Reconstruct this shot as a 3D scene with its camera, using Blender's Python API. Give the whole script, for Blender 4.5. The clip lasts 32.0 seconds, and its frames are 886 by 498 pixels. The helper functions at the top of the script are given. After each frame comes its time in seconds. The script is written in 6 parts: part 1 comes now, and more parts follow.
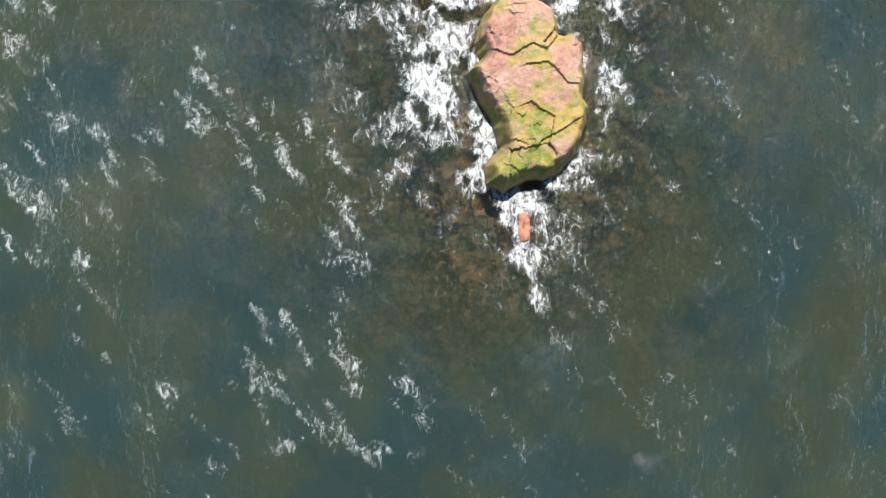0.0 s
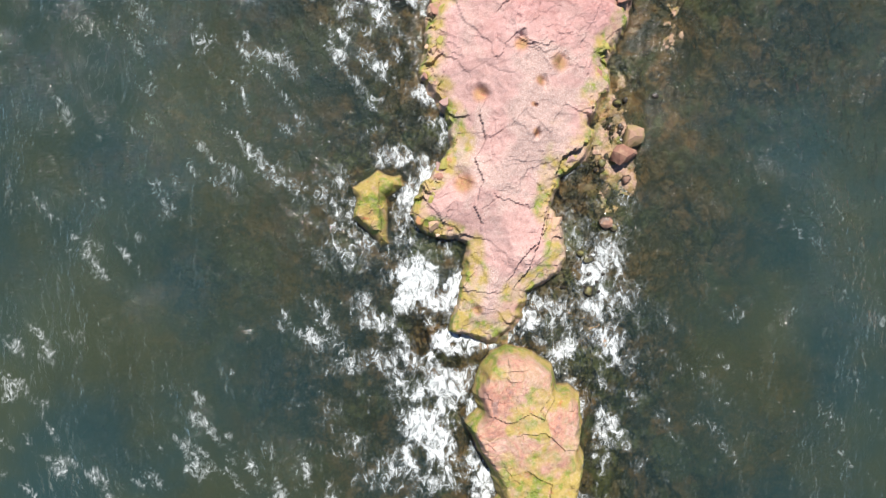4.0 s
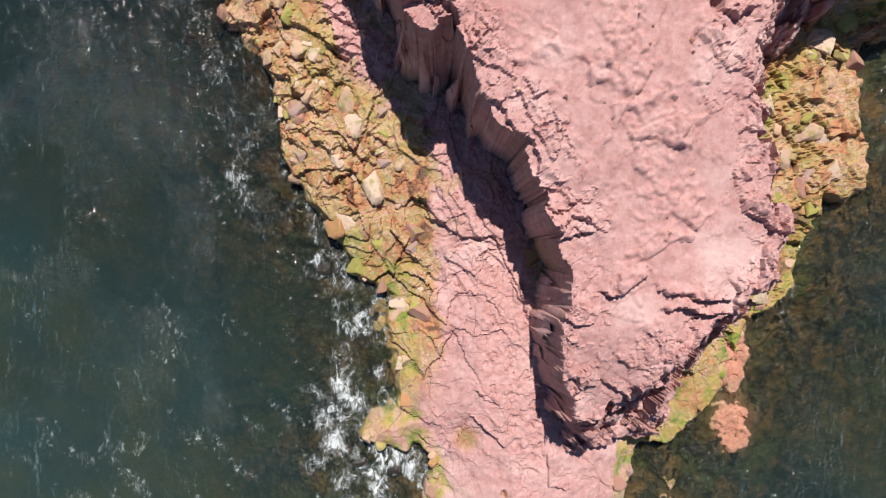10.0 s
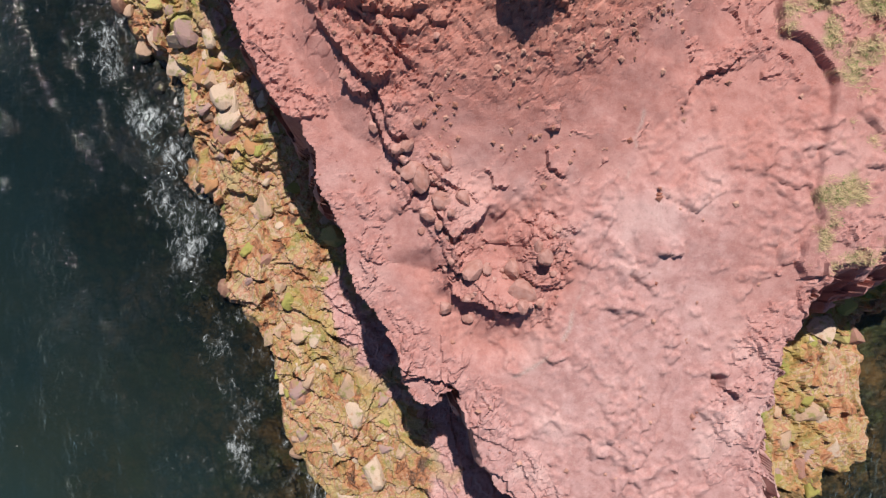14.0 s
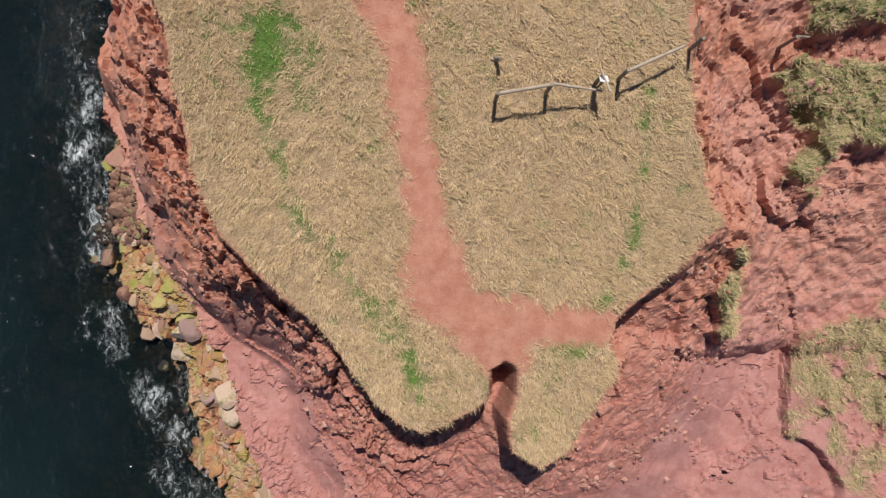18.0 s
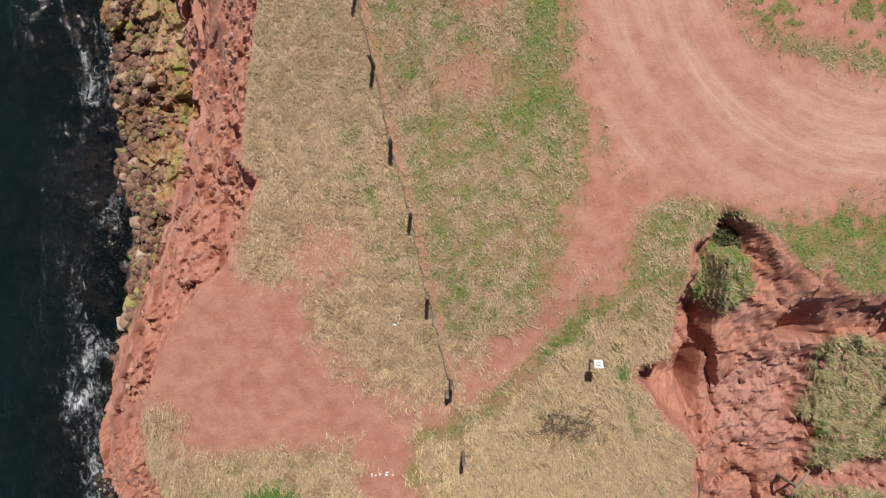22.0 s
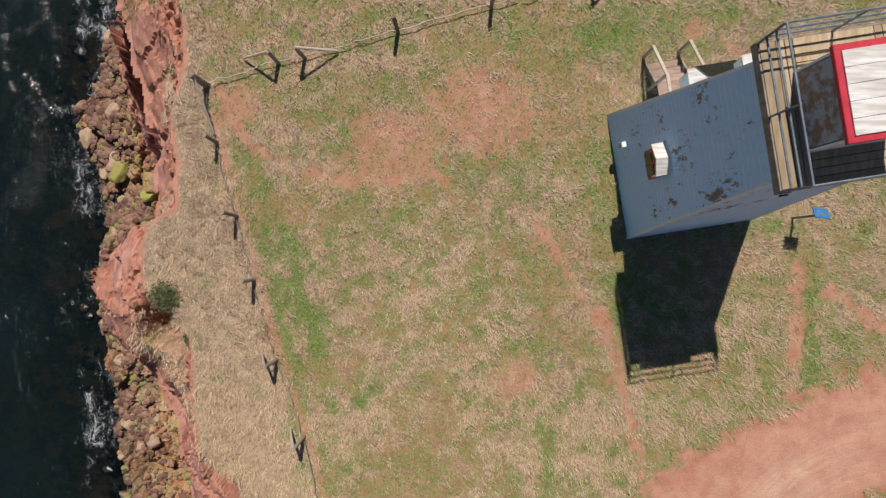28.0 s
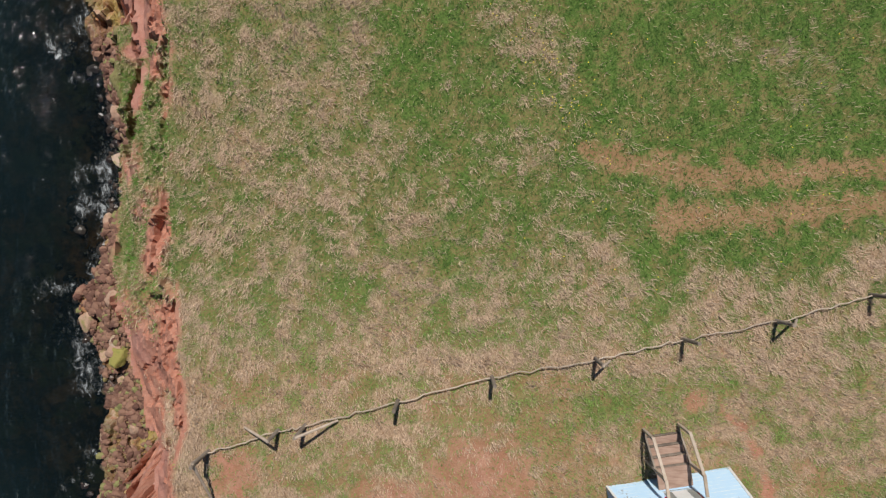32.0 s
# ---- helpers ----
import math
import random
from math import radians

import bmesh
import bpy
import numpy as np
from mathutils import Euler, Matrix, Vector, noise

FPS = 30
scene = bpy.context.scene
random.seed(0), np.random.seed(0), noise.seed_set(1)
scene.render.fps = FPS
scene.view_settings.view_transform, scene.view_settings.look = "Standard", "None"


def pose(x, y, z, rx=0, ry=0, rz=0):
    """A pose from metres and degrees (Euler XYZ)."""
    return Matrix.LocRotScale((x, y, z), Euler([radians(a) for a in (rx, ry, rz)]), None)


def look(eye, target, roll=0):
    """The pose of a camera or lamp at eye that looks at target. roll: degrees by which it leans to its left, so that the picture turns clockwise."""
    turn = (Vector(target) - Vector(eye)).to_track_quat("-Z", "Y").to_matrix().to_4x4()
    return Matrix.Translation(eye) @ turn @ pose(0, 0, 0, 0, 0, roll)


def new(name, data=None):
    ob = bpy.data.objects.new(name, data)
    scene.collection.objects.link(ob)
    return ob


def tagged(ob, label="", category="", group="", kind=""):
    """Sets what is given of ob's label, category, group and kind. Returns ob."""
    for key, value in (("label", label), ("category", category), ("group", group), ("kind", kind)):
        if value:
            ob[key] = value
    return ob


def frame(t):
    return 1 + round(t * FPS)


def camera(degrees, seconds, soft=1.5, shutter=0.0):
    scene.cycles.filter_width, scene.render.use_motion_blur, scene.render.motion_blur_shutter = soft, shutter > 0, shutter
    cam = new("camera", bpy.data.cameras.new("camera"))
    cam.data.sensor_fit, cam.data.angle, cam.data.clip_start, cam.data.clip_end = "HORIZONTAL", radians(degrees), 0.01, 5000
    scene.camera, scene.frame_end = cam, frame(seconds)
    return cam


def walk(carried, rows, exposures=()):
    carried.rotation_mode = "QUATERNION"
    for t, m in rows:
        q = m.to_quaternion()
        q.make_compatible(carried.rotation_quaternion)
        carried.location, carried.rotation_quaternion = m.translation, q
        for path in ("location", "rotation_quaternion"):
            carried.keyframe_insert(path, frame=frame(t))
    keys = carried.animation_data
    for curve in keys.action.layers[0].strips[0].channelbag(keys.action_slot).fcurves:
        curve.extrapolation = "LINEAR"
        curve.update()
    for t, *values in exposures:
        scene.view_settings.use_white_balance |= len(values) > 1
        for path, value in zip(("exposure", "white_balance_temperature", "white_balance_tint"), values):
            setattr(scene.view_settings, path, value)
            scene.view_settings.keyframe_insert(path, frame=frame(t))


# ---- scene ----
# The camera flies level, looking straight down: seconds, metres along the headland, tilt, lean and turn in degrees.
HEIGHT = 33.2
cam = camera(76.0, 32.0, soft=1.35)
ROWS = [
    (0, 0.00, -0.74, 0.25, -0.13),
    (0.5, 2.57, -0.29, 0.23, -0.03),
    (1, 5.13, 0.08, 0.18, 0.15),
    (1.5, 7.66, 0.25, 0.18, 0.12),
    (2, 10.15, 0.16, 0.15, -0.00),
    (2.5, 12.60, -0.11, 0.11, -0.09),
    (3, 15.04, -0.33, 0.04, -0.05),
    (3.5, 17.49, -0.39, 0.01, -0.05),
    (5.5, 27.33, 0.39, -0.10, -0.07),
    (6, 29.74, 0.49, -0.17, -0.12),
    (6.5, 32.09, 0.44, -0.21, -0.08),
    (7, 34.39, 0.34, -0.22, -0.04),
    (7.5, 36.64, 0.24, -0.24, -0.02),
    (8, 38.86, 0.16, -0.24, -0.01),
    (8.5, 41.04, 0.10, -0.27, -0.02),
    (9, 43.19, 0.07, -0.29, 0.00),
    (9.5, 45.32, 0.04, -0.31, 0.06),
    (10, 47.42, 0.04, -0.33, 0.01),
    (10.5, 49.50, 0.03, -0.33, 0.03),
    (11, 51.56, 0.05, -0.34, 0.01),
    (11.5, 53.61, 0.07, -0.33, 0.01),
    (12, 55.64, 0.07, -0.33, 0.07),
    (12.5, 57.65, -0.03, -0.31, 0.09),
    (13, 59.62, -0.25, -0.27, 0.04),
    (13.5, 61.60, -0.47, -0.27, -0.03),
    (15.5, 69.62, -0.45, -0.21, -0.06),
    (16, 71.64, -0.38, -0.18, -0.02),
    (16.5, 73.65, -0.32, -0.13, -0.07),
    (17, 75.66, -0.27, -0.09, -0.06),
    (17.5, 77.67, -0.22, -0.02, -0.09),
    (18, 79.67, -0.13, 0.02, -0.17),
    (18.5, 81.65, -0.02, 0.04, -0.11),
    (19, 83.61, 0.11, 0.07, -0.04),
    (19.5, 85.53, 0.24, 0.05, -0.10),
    (20, 87.41, 0.32, 0.04, -0.21),
    (20.5, 89.23, 0.29, 0.03, -0.10),
    (21, 90.99, 0.18, 0.03, -0.15),
    (21.5, 92.69, 0.01, 0.02, -0.04),
    (22, 94.36, -0.20, 0.00, -0.08),
    (22.5, 96.05, -0.25, 0.04, -0.01),
    (23, 97.74, -0.20, 0.14, -0.06),
    (23.5, 99.45, -0.09, 0.20, -0.09),
    (24, 101.15, 0.03, 0.20, -0.07),
    (24.5, 102.84, 0.15, 0.22, 0.01),
    (25, 104.51, 0.27, 0.23, 0.05),
    (25.5, 106.15, 0.39, 0.23, 0.02),
    (26, 107.75, 0.52, 0.25, 0.04),
    (26.5, 109.30, 0.59, 0.30, 0.03),
    (28.5, 115.27, 0.51, 0.28, -0.33),
    (29, 116.71, 0.34, 0.25, -0.21),
    (29.5, 118.13, 0.16, 0.21, -0.08),
    (30, 119.55, -0.03, 0.20, 0.04),
    (30.5, 120.97, -0.24, 0.21, 0.07),
    (31, 122.39, -0.44, 0.23, 0.10),
    (31.5, 123.83, -0.60, 0.26, 0.14),
    (32, 125.27, -0.71, 0.26, 0.22),
]
walk(cam, [(t, pose(0, y, HEIGHT, tilt, lean, turn)) for t, y, tilt, lean, turn in ROWS],
     exposures=((0, 0.75), (6, 0.7), (11, 0.45), (16, 0.16), (21, -0.03), (26, -0.03), (29, -0.02), (32, -0.16)))

# ---- light ----
SUN_UP, SUN_TURN = radians(58.0), radians(5.0)      # height of the sun, and its turn east of the y axis
world = bpy.data.worlds.new("sky")
scene.world = world
world.use_nodes = True
sky = world.node_tree.nodes.new("ShaderNodeTexSky")
sky.sky_type, sky.sun_disc, sky.sun_elevation, sky.sun_rotation = "NISHITA", False, SUN_UP, SUN_TURN
sky.ozone_density, sky.dust_density = 8.0, 0.3
world.node_tree.links.new(sky.outputs[0], world.node_tree.nodes["Background"].inputs[0])
world.node_tree.nodes["Background"].inputs[1].default_value = 0.049
sun = new("sun", bpy.data.lights.new("sun", "SUN"))
sun.data.energy, sun.data.angle, sun.data.color = 4.95, radians(0.53), (1.0, 0.95, 0.88)
sun.matrix_world = look((0, 0, 0), (-math.sin(SUN_TURN) * math.cos(SUN_UP), -math.cos(SUN_TURN) * math.cos(SUN_UP), -math.sin(SUN_UP)))


# ---- node helpers ----
class Mat:
    """A node material that is put together by short calls."""

    def __init__(self, name):
        self.m = bpy.data.materials.new(name)
        self.m.use_nodes = True
        self.t = self.m.node_tree
        self.bsdf = self.t.nodes["Principled BSDF"]
        self.out = self.t.nodes["Material Output"]
        self.geo = self.t.nodes.new("ShaderNodeNewGeometry")

    def put(self, socket, v):
        if isinstance(v, bpy.types.NodeSocket):
            self.t.links.new(v, socket)
        elif isinstance(v, (tuple, list)):
            socket.default_value = (*v, 1.0) if len(v) == 3 and len(socket.default_value) == 4 else v
        else:
            socket.default_value = v

    def attr(self, name, what=0):
        n = self.t.nodes.new("ShaderNodeAttribute")
        n.attribute_name = name
        if what == "rgb":
            s = self.t.nodes.new("ShaderNodeSeparateColor")
            self.t.links.new(n.outputs["Color"], s.inputs[0])
            return s.outputs[0], s.outputs[1], s.outputs[2]
        return n.outputs["Fac" if what == "fac" else "Color"]

    def where(self, scale=(1, 1, 1), turn=0.0):
        n = self.t.nodes.new("ShaderNodeMapping")
        self.t.links.new(self.geo.outputs["Position"], n.inputs[0])
        n.inputs["Rotation"].default_value = (0, 0, turn)
        n.inputs["Scale"].default_value = scale
        return n.outputs[0]

    def noise(self, scale, detail=4.0, rough=0.55, at=None, warp=0.0):
        n = self.t.nodes.new("ShaderNodeTexNoise")
        self.t.links.new(at or self.geo.outputs["Position"], n.inputs["Vector"])
        n.inputs["Scale"].default_value, n.inputs["Detail"].default_value = scale, detail
        n.inputs["Roughness"].default_value, n.inputs["Distortion"].default_value = rough, warp
        return n.outputs["Fac"]

    def cells(self, scale, feature="F1", what="Distance", at=None, rnd=1.0):
        n = self.t.nodes.new("ShaderNodeTexVoronoi")
        n.feature = feature
        self.t.links.new(at or self.geo.outputs["Position"], n.inputs["Vector"])
        n.inputs["Scale"].default_value, n.inputs["Randomness"].default_value = scale, rnd
        return n.outputs[what]

    def ramp(self, v, a, b, lo=0.0, hi=1.0):
        n = self.t.nodes.new("ShaderNodeMapRange")
        n.interpolation_type = "SMOOTHSTEP"
        self.put(n.inputs["Value"], v)
        for i, k in ((1, a), (2, b), (3, lo), (4, hi)):
            n.inputs[i].default_value = k
        return n.outputs[0]

    def math(self, op, a, b=0.0, clamp=False):
        n = self.t.nodes.new("ShaderNodeMath")
        n.operation, n.use_clamp = op, clamp
        self.put(n.inputs[0], a)
        self.put(n.inputs[1], b)
        return n.outputs[0]

    def mix(self, fac, a, b, blend="MIX"):
        n = self.t.nodes.new("ShaderNodeMix")
        n.data_type, n.blend_type = "RGBA", blend
        self.put(n.inputs[0], fac)
        self.put(n.inputs[6], a)
        self.put(n.inputs[7], b)
        return n.outputs[2]

    def bump(self, height, strength=0.5, distance=0.1, normal=None):
        n = self.t.nodes.new("ShaderNodeBump")
        self.put(n.inputs["Height"], height)
        n.inputs["Strength"].default_value, n.inputs["Distance"].default_value = strength, distance
        if normal:
            self.t.links.new(normal, n.inputs["Normal"])
        return n.outputs[0]

    def rnd(self):
        return self.t.nodes.new("ShaderNodeObjectInfo").outputs["Random"]

    def set(self, color=None, rough=None, normal=None, metal=None, spec=None):
        for key, v in (("Base Color", color), ("Roughness", rough), ("Normal", normal), ("Metallic", metal), ("Specular IOR Level", spec)):
            if v is not None:
                self.put(self.bsdf.inputs[key], v)
        return self.m


# ---- plan of the headland: outlines in metres, west side northwards, then east side northwards ----
def pts(s):
    return [tuple(float(v) for v in q.split(",")) for q in s.split()]


SHORE_W = pts("2.7,14.2 1.9,14.5 1.1,14.7 .2,15.1 .3,16.2 .7,17.1 1.1,18.4 1.1,19.7 .8,20.1 -.4,20.1 -1.5,20.8 -2,21.8 -1.5,23.2 -.4,24.7 .1,25.8 -.4,27.8 -.8,28.8 -1.4,29.7 -1.2,30.7 -1.3,32.1 -1.1,33.6 -1.1,34.9 -1.5,36 -2.3,35.3 -3.2,35.7 -4.7,36.3 -4.8,36.8 -3.9,37.9 -2.6,38.5 -2.9,40.7 -3.2,41.6 -3.1,43.3 -2.9,44.6 -5,45.5 -5.5,46.8 -6.1,48.8 -7.7,49.7 -8.5,51 -9.3,53 -9.6,55.9 -10.5,58.6 -11.6,59.5 -12.7,60.5 -12.5,62.5 -12.4,64.7")
SHORE_NW = pts("-13.3,66.2 -14.1,67.2 -14.6,69.2 -15.2,72.4 -15.7,73.9 -16.9,74.7 -18.2,76.3 -18.9,78 -18.4,79.6 -19,80.9 -19.3,83.2 -19.6,84.6 -19,86.5 -19.2,87.8 -18.8,90.8 -18.5,92.9 -18.1,94.5 -18.5,96.2 -19,98.4 -18.7,100.5 -19.3,101.8 -19.6,104.7 -19.4,106.6 -20.2,107.8 -19.6,110.5 -20.1,113.1 -19.6,116 -20.5,118.7 -21.3,121.7 -19.9,123.9 -20,125.6 -19.2,127.4 -19.1,129.7 -19.3,133.6 -21,137")
SHORE_E = pts("3.2,14.4 3.9,14.9 4.7,15.8 5.1,17 6.7,18 7.2,19 6.9,20.7 6.4,22 7,23.6 8.5,25.1 8.6,26.8 9,28.1 9.8,29.1 9.9,31.3 10.9,32.9 11.2,34.5 11.9,36 13.2,36.1 14.5,37.3 15.9,38.2 16.8,39.2 17.3,41 18,43.3 19.6,43.9 20.9,45.2 21.2,47.5 21.7,49.1 22.3,50.3 23.4,49.8 25.1,50.7 25.3,52.5 24.7,55.6 24.4,58.6 26,59.5")
FOOT_W = pts("6.0,37.1 5.7,39.6 5.4,42 5.3,44 5.4,46 4.9,48.6 4.0,50.9 2.6,52.7 1.0,53.9 0.4,55.2 0.3,56.4 -0.3,56.3 -1.2,55.9 -2.4,57.2 -2.3,58.7 -3.1,60.3 -4.3,62.2 -5.6,64.8 -7.2,67.3 -7.8,69.8 -9.2,72.1 -9.9,74.6 -12.9,78.2 -14.3,80.2 -15.5,83 -17.3,85.6 -17.9,87.5 -16.8,90.5 -15.6,93 -14.8,95.5 -14.2,98 -13.0,100.3 -13.2,102.5 -14.1,105 -14.2,107.9 -15.2,109.6 -16.5,110 -17.5,111 -16.9,113.2 -15.2,115 -15.2,117.5 -16.4,120 -17.4,122.2 -17.6,126.3 -16.9,131 -17.6,137")
FOOT_E = pts("6.4,36.6 7.5,36 9,36.5 11.9,37.5 13.1,39.5 14.3,41.7 16.3,44.3 17.6,46.7 17.5,50 17.2,54.3 17.6,57 20,59.6 24.6,61.9")
RIM_W = pts("6.1,39.5 5.8,41.2 5.7,43.2 5.9,45.5 5.6,46.8 4.6,49.8 3.6,51.9 1.8,53.9 1.2,55 1.1,56.7 0.5,57.5 -0.2,57.2 -1.0,56.8 -1.6,57.5 -1.5,58.7 -2.2,60.3 -3.5,62 -4.4,64.5 -6.0,68.6 -7.1,70.1 -8.2,72.2 -9.2,75.1 -10.4,77.8 -12.0,80 -12.9,82.5 -13.9,85.6 -13.1,88 -12.5,91 -11.3,94 -10.2,97 -9.8,100 -10.1,104.5 -10.5,107.4 -11.7,109 -13.1,110.8 -13.6,112 -12.4,113.7 -10.6,115.1 -10.4,118 -11.2,121 -11.9,122.8 -11.7,126 -11.3,130 -11.7,135")
RIM_E = pts("7.1,39.2 7.9,40.2 9.1,41.2 10.7,42.2 13.2,45 14.8,46.4 14.9,48.1 14.5,51.3 13.7,52.9 13.2,54.4 13.5,56.6 15.4,61.4 16.4,62.4 19.6,63.5")
TOP_W = pts("-.7,73.6 -1.5,73.9 -2.4,74.8 -3.3,76.1 -4,77.2 -6,78.8 -7,80 -7.9,82 -8.4,85.1 -8.6,86.6 -9.2,87.8 -9.3,89.5 -8.2,92 -6.6,93.8 -6,95.2 -5.6,96.3 -6.2,97 -5.7,100 -5.5,103 -5.9,105.3 -6.4,107 -7.5,107.4 -7.7,109.5 -7.8,111.4 -9.1,112.3 -9.3,113.5 -9,114.8 -8.1,115.3 -8.3,118 -7.9,119.5 -8.1,122.6 -8.3,127 -8.3,131 -10,140")
TOP_E = pts(".4,74.1 1.4,74.7 1.5,75.7 2,76 2.4,75.7 2.4,74.8 2,74.1 2.2,73 3.1,72.6 4,73 4.8,74.3 5.9,75.9 5.3,76.5 5.6,77.4 7,78.6 8.2,79.8 8.9,80.5 8.3,81.6 7.9,83.9 7.6,85.6 7.8,88 7.2,88.8 5.9,90.3 6,90.8 6.9,91 7,92.4 7.6,94.3 8.6,95.1 9.4,95 10.2,94.4 10.6,93.7 11.2,93.3 11.5,93.9 11.9,93 12.6,92.7 13.6,92.8 15,92.4")


def land(west, east, step):
    """A closed outline from its two sides, carried on to far inland."""
    far = [(-22 + step, 152), (-38 + step, 205), (-290 + step, 905), (2600, 1600), (2600, -200 + step), (600, -50 + step), (120, 42 + step), (38 + step, 62 + 2 * step)]
    return west + far + east[::-1]


SHORE = land(SHORE_W + SHORE_NW, SHORE_E, 0)
FOOT = land(FOOT_W, FOOT_E, 2)
RIM = land(RIM_W, RIM_E, 4)
TOP = land(TOP_W, TOP_E, 12)
ISLET = pts("3.5,14.3 2.7,13.8 1.7,12.5 1.5,11.4 1.9,10.5 1.2,9.7 1.8,8.1 2.7,6.9 3.1,5.4 2.3,4.4 2.3,3.3 3.4,2.7 4.5,3.3 5.8,3.5 6.9,4.1 7.9,5.4 8.2,6.8 8.0,8.5 8.2,9.7 8.0,11.3 7.2,12.0 6.6,11.8 6.4,13.1 5.3,13.9")
WEST_ROCK = pts("-4.7,24.1 -3.7,24.6 -2.4,24.1 -2.1,23.3 -3.1,22.5 -3.1,21.4 -2.8,19.9 -3.7,19.7 -4.7,20.6 -5.5,21.5 -5.4,22.7 -5.6,23.5")
PATH = pts("-2.5,87.3 -1.6,85.6 -1.5,83.9 -1.1,82.1 -.9,80.4 -1.1,78.9 -.8,77.8 .3,76.9 1.4,76 2.5,76 2.8,76.7 5.4,76.9 5.3,77.3 3,77.7 1.5,77.8 .8,78.6 .3,79.6 -.1,80.4 -.2,82.1 -.6,83.9 -.8,85.6 -1.2,87.3")
TERRACE = pts("-10.5,89.5 -9.4,92.5 -8,95 -6.5,97 -6,96 -6.6,94.2 -6.2,93.2 -4.5,93.3 -4.1,91.6 -3.2,90.6 -1.8,89.9 .1,89.8 1.1,90.6 2.4,92 3.4,94 4.4,97 7.4,96.2 6.1,95 5,93.3 3.3,91.6 2,90.4 .6,89.4 -.8,88.6 -1.2,87.7 -1.1,86.5 -1.7,86.1 -2.5,87.5 -3.2,88.2 -5.8,88.1 -7.7,88.2 -8.3,89.3 -9.6,89.4")
ROAD = pts("5.2,96.2 6.7,95.6 8.4,95.5 11.1,95.3 13.3,95.5 30,95 30,99.5 13.2,99.7 10.2,100.2 8.8,101.2 8.7,102.2 9.5,104.4 10.4,105.6 13.2,106.8 30,112 30,115.5 13.2,110.5 10.4,109.5 8.7,108.7 6.1,106.5 4.9,105.5 4.2,103.9 3.9,101.6 3.9,100 4.5,98.3")


def inside(X, Y, poly):
    """Signed distance from the outline, positive inside."""
    best, odd = np.full(X.shape, 1e18), np.zeros(X.shape, bool)
    for (ax, ay), (bx, by) in zip(poly, poly[1:] + poly[:1]):
        dx, dy = bx - ax, by - ay
        t = np.clip(((X - ax) * dx + (Y - ay) * dy) / (dx * dx + dy * dy + 1e-12), 0, 1)
        best = np.minimum(best, (X - ax - t * dx) ** 2 + (Y - ay - t * dy) ** 2)
        if dy:
            odd ^= ((ay > Y) != (by > Y)) & (X < ax + (Y - ay) * dx / dy)
    return np.where(odd, 1, -1) * np.sqrt(best)


def near_line(X, Y, line):
    """Distance from an open line."""
    best = np.full(X.shape, 1e18)
    for (ax, ay), (bx, by) in zip(line, line[1:]):
        dx, dy = bx - ax, by - ay
        t = np.clip(((X - ax) * dx + (Y - ay) * dy) / (dx * dx + dy * dy + 1e-12), 0, 1)
        best = np.minimum(best, (X - ax - t * dx) ** 2 + (Y - ay - t * dy) ** 2)
    return np.sqrt(best)


def chance(i, j, k=0):
    """A repeatable random number for whole-number places."""
    h = (i.astype(np.int64) * 374761393 + j.astype(np.int64) * 668265263 + k * 2147483647) & 0xFFFFFFFF
    h = ((h ^ (h >> 13)) * 1274126177) & 0xFFFFFFFF
    h = ((h ^ (h >> 15)) * 2246822519) & 0xFFFFFFFF
    return (h ^ (h >> 16)) / 4294967295.0


def grain(X, Y, k=0):
    i, j = np.floor(X), np.floor(Y)
    u, v = X - i, Y - j
    u, v = u * u * (3 - 2 * u), v * v * (3 - 2 * v)
    a, b, c, d = chance(i, j, k), chance(i + 1, j, k), chance(i, j + 1, k), chance(i + 1, j + 1, k)
    return (a + (b - a) * u) * (1 - v) + (c + (d - c) * u) * v


def fbm(X, Y, size, octaves=4, k=0):
    """Soft noise from 0 to 1 whose largest forms are about size metres."""
    total, w, s = 0, 0.5, 1.0 / size
    for o in range(octaves):
        total = total + w * grain(X * s + 17.3 * o, Y * s - 9.1 * o, k + o)
        w, s = w * 0.5, s * 2.03
    return total / (1 - 0.5 ** octaves)


def facets(X, Y, size, k=0, lean=None):
    """Broken blocks: each cell's own number, the way across its tilted top, and the distance to its joint."""
    x, y = X / size, Y / size
    i, j = np.floor(x), np.floor(y)
    f1, f2 = np.full(X.shape, 9.0), np.full(X.shape, 9.0)
    cid, tilt = np.zeros(X.shape), np.zeros(X.shape)
    for di in (-1, 0, 1):
        for dj in (-1, 0, 1):
            ci, cj = i + di, j + dj
            ox, oy = ci + chance(ci, cj, k), cj + chance(ci, cj, k + 1)
            d = np.sqrt((x - ox) ** 2 + (y - oy) ** 2)
            hit = d < f1
            f2 = np.where(hit, f1, np.minimum(f2, d))
            n = chance(ci, cj, k + 2)
            way = 6.283 * chance(ci, cj, k + 3) if lean is None else lean + 1.6 * (chance(ci, cj, k + 3) - 0.5)
            tilt = np.where(hit, (x - ox) * np.cos(way) + (y - oy) * np.sin(way), tilt)
            cid = np.where(hit, n, cid)
            f1 = np.where(hit, d, f1)
    return cid, tilt, (f2 - f1) * size


def step(v, a, b):
    t = np.clip((v - a) / (b - a), 0, 1)
    return t * t * (3 - 2 * t)


def field_top(Y):
    """Height of the grassy top."""
    return np.minimum(16.2, 14.85 + 0.075 * (Y - 75))


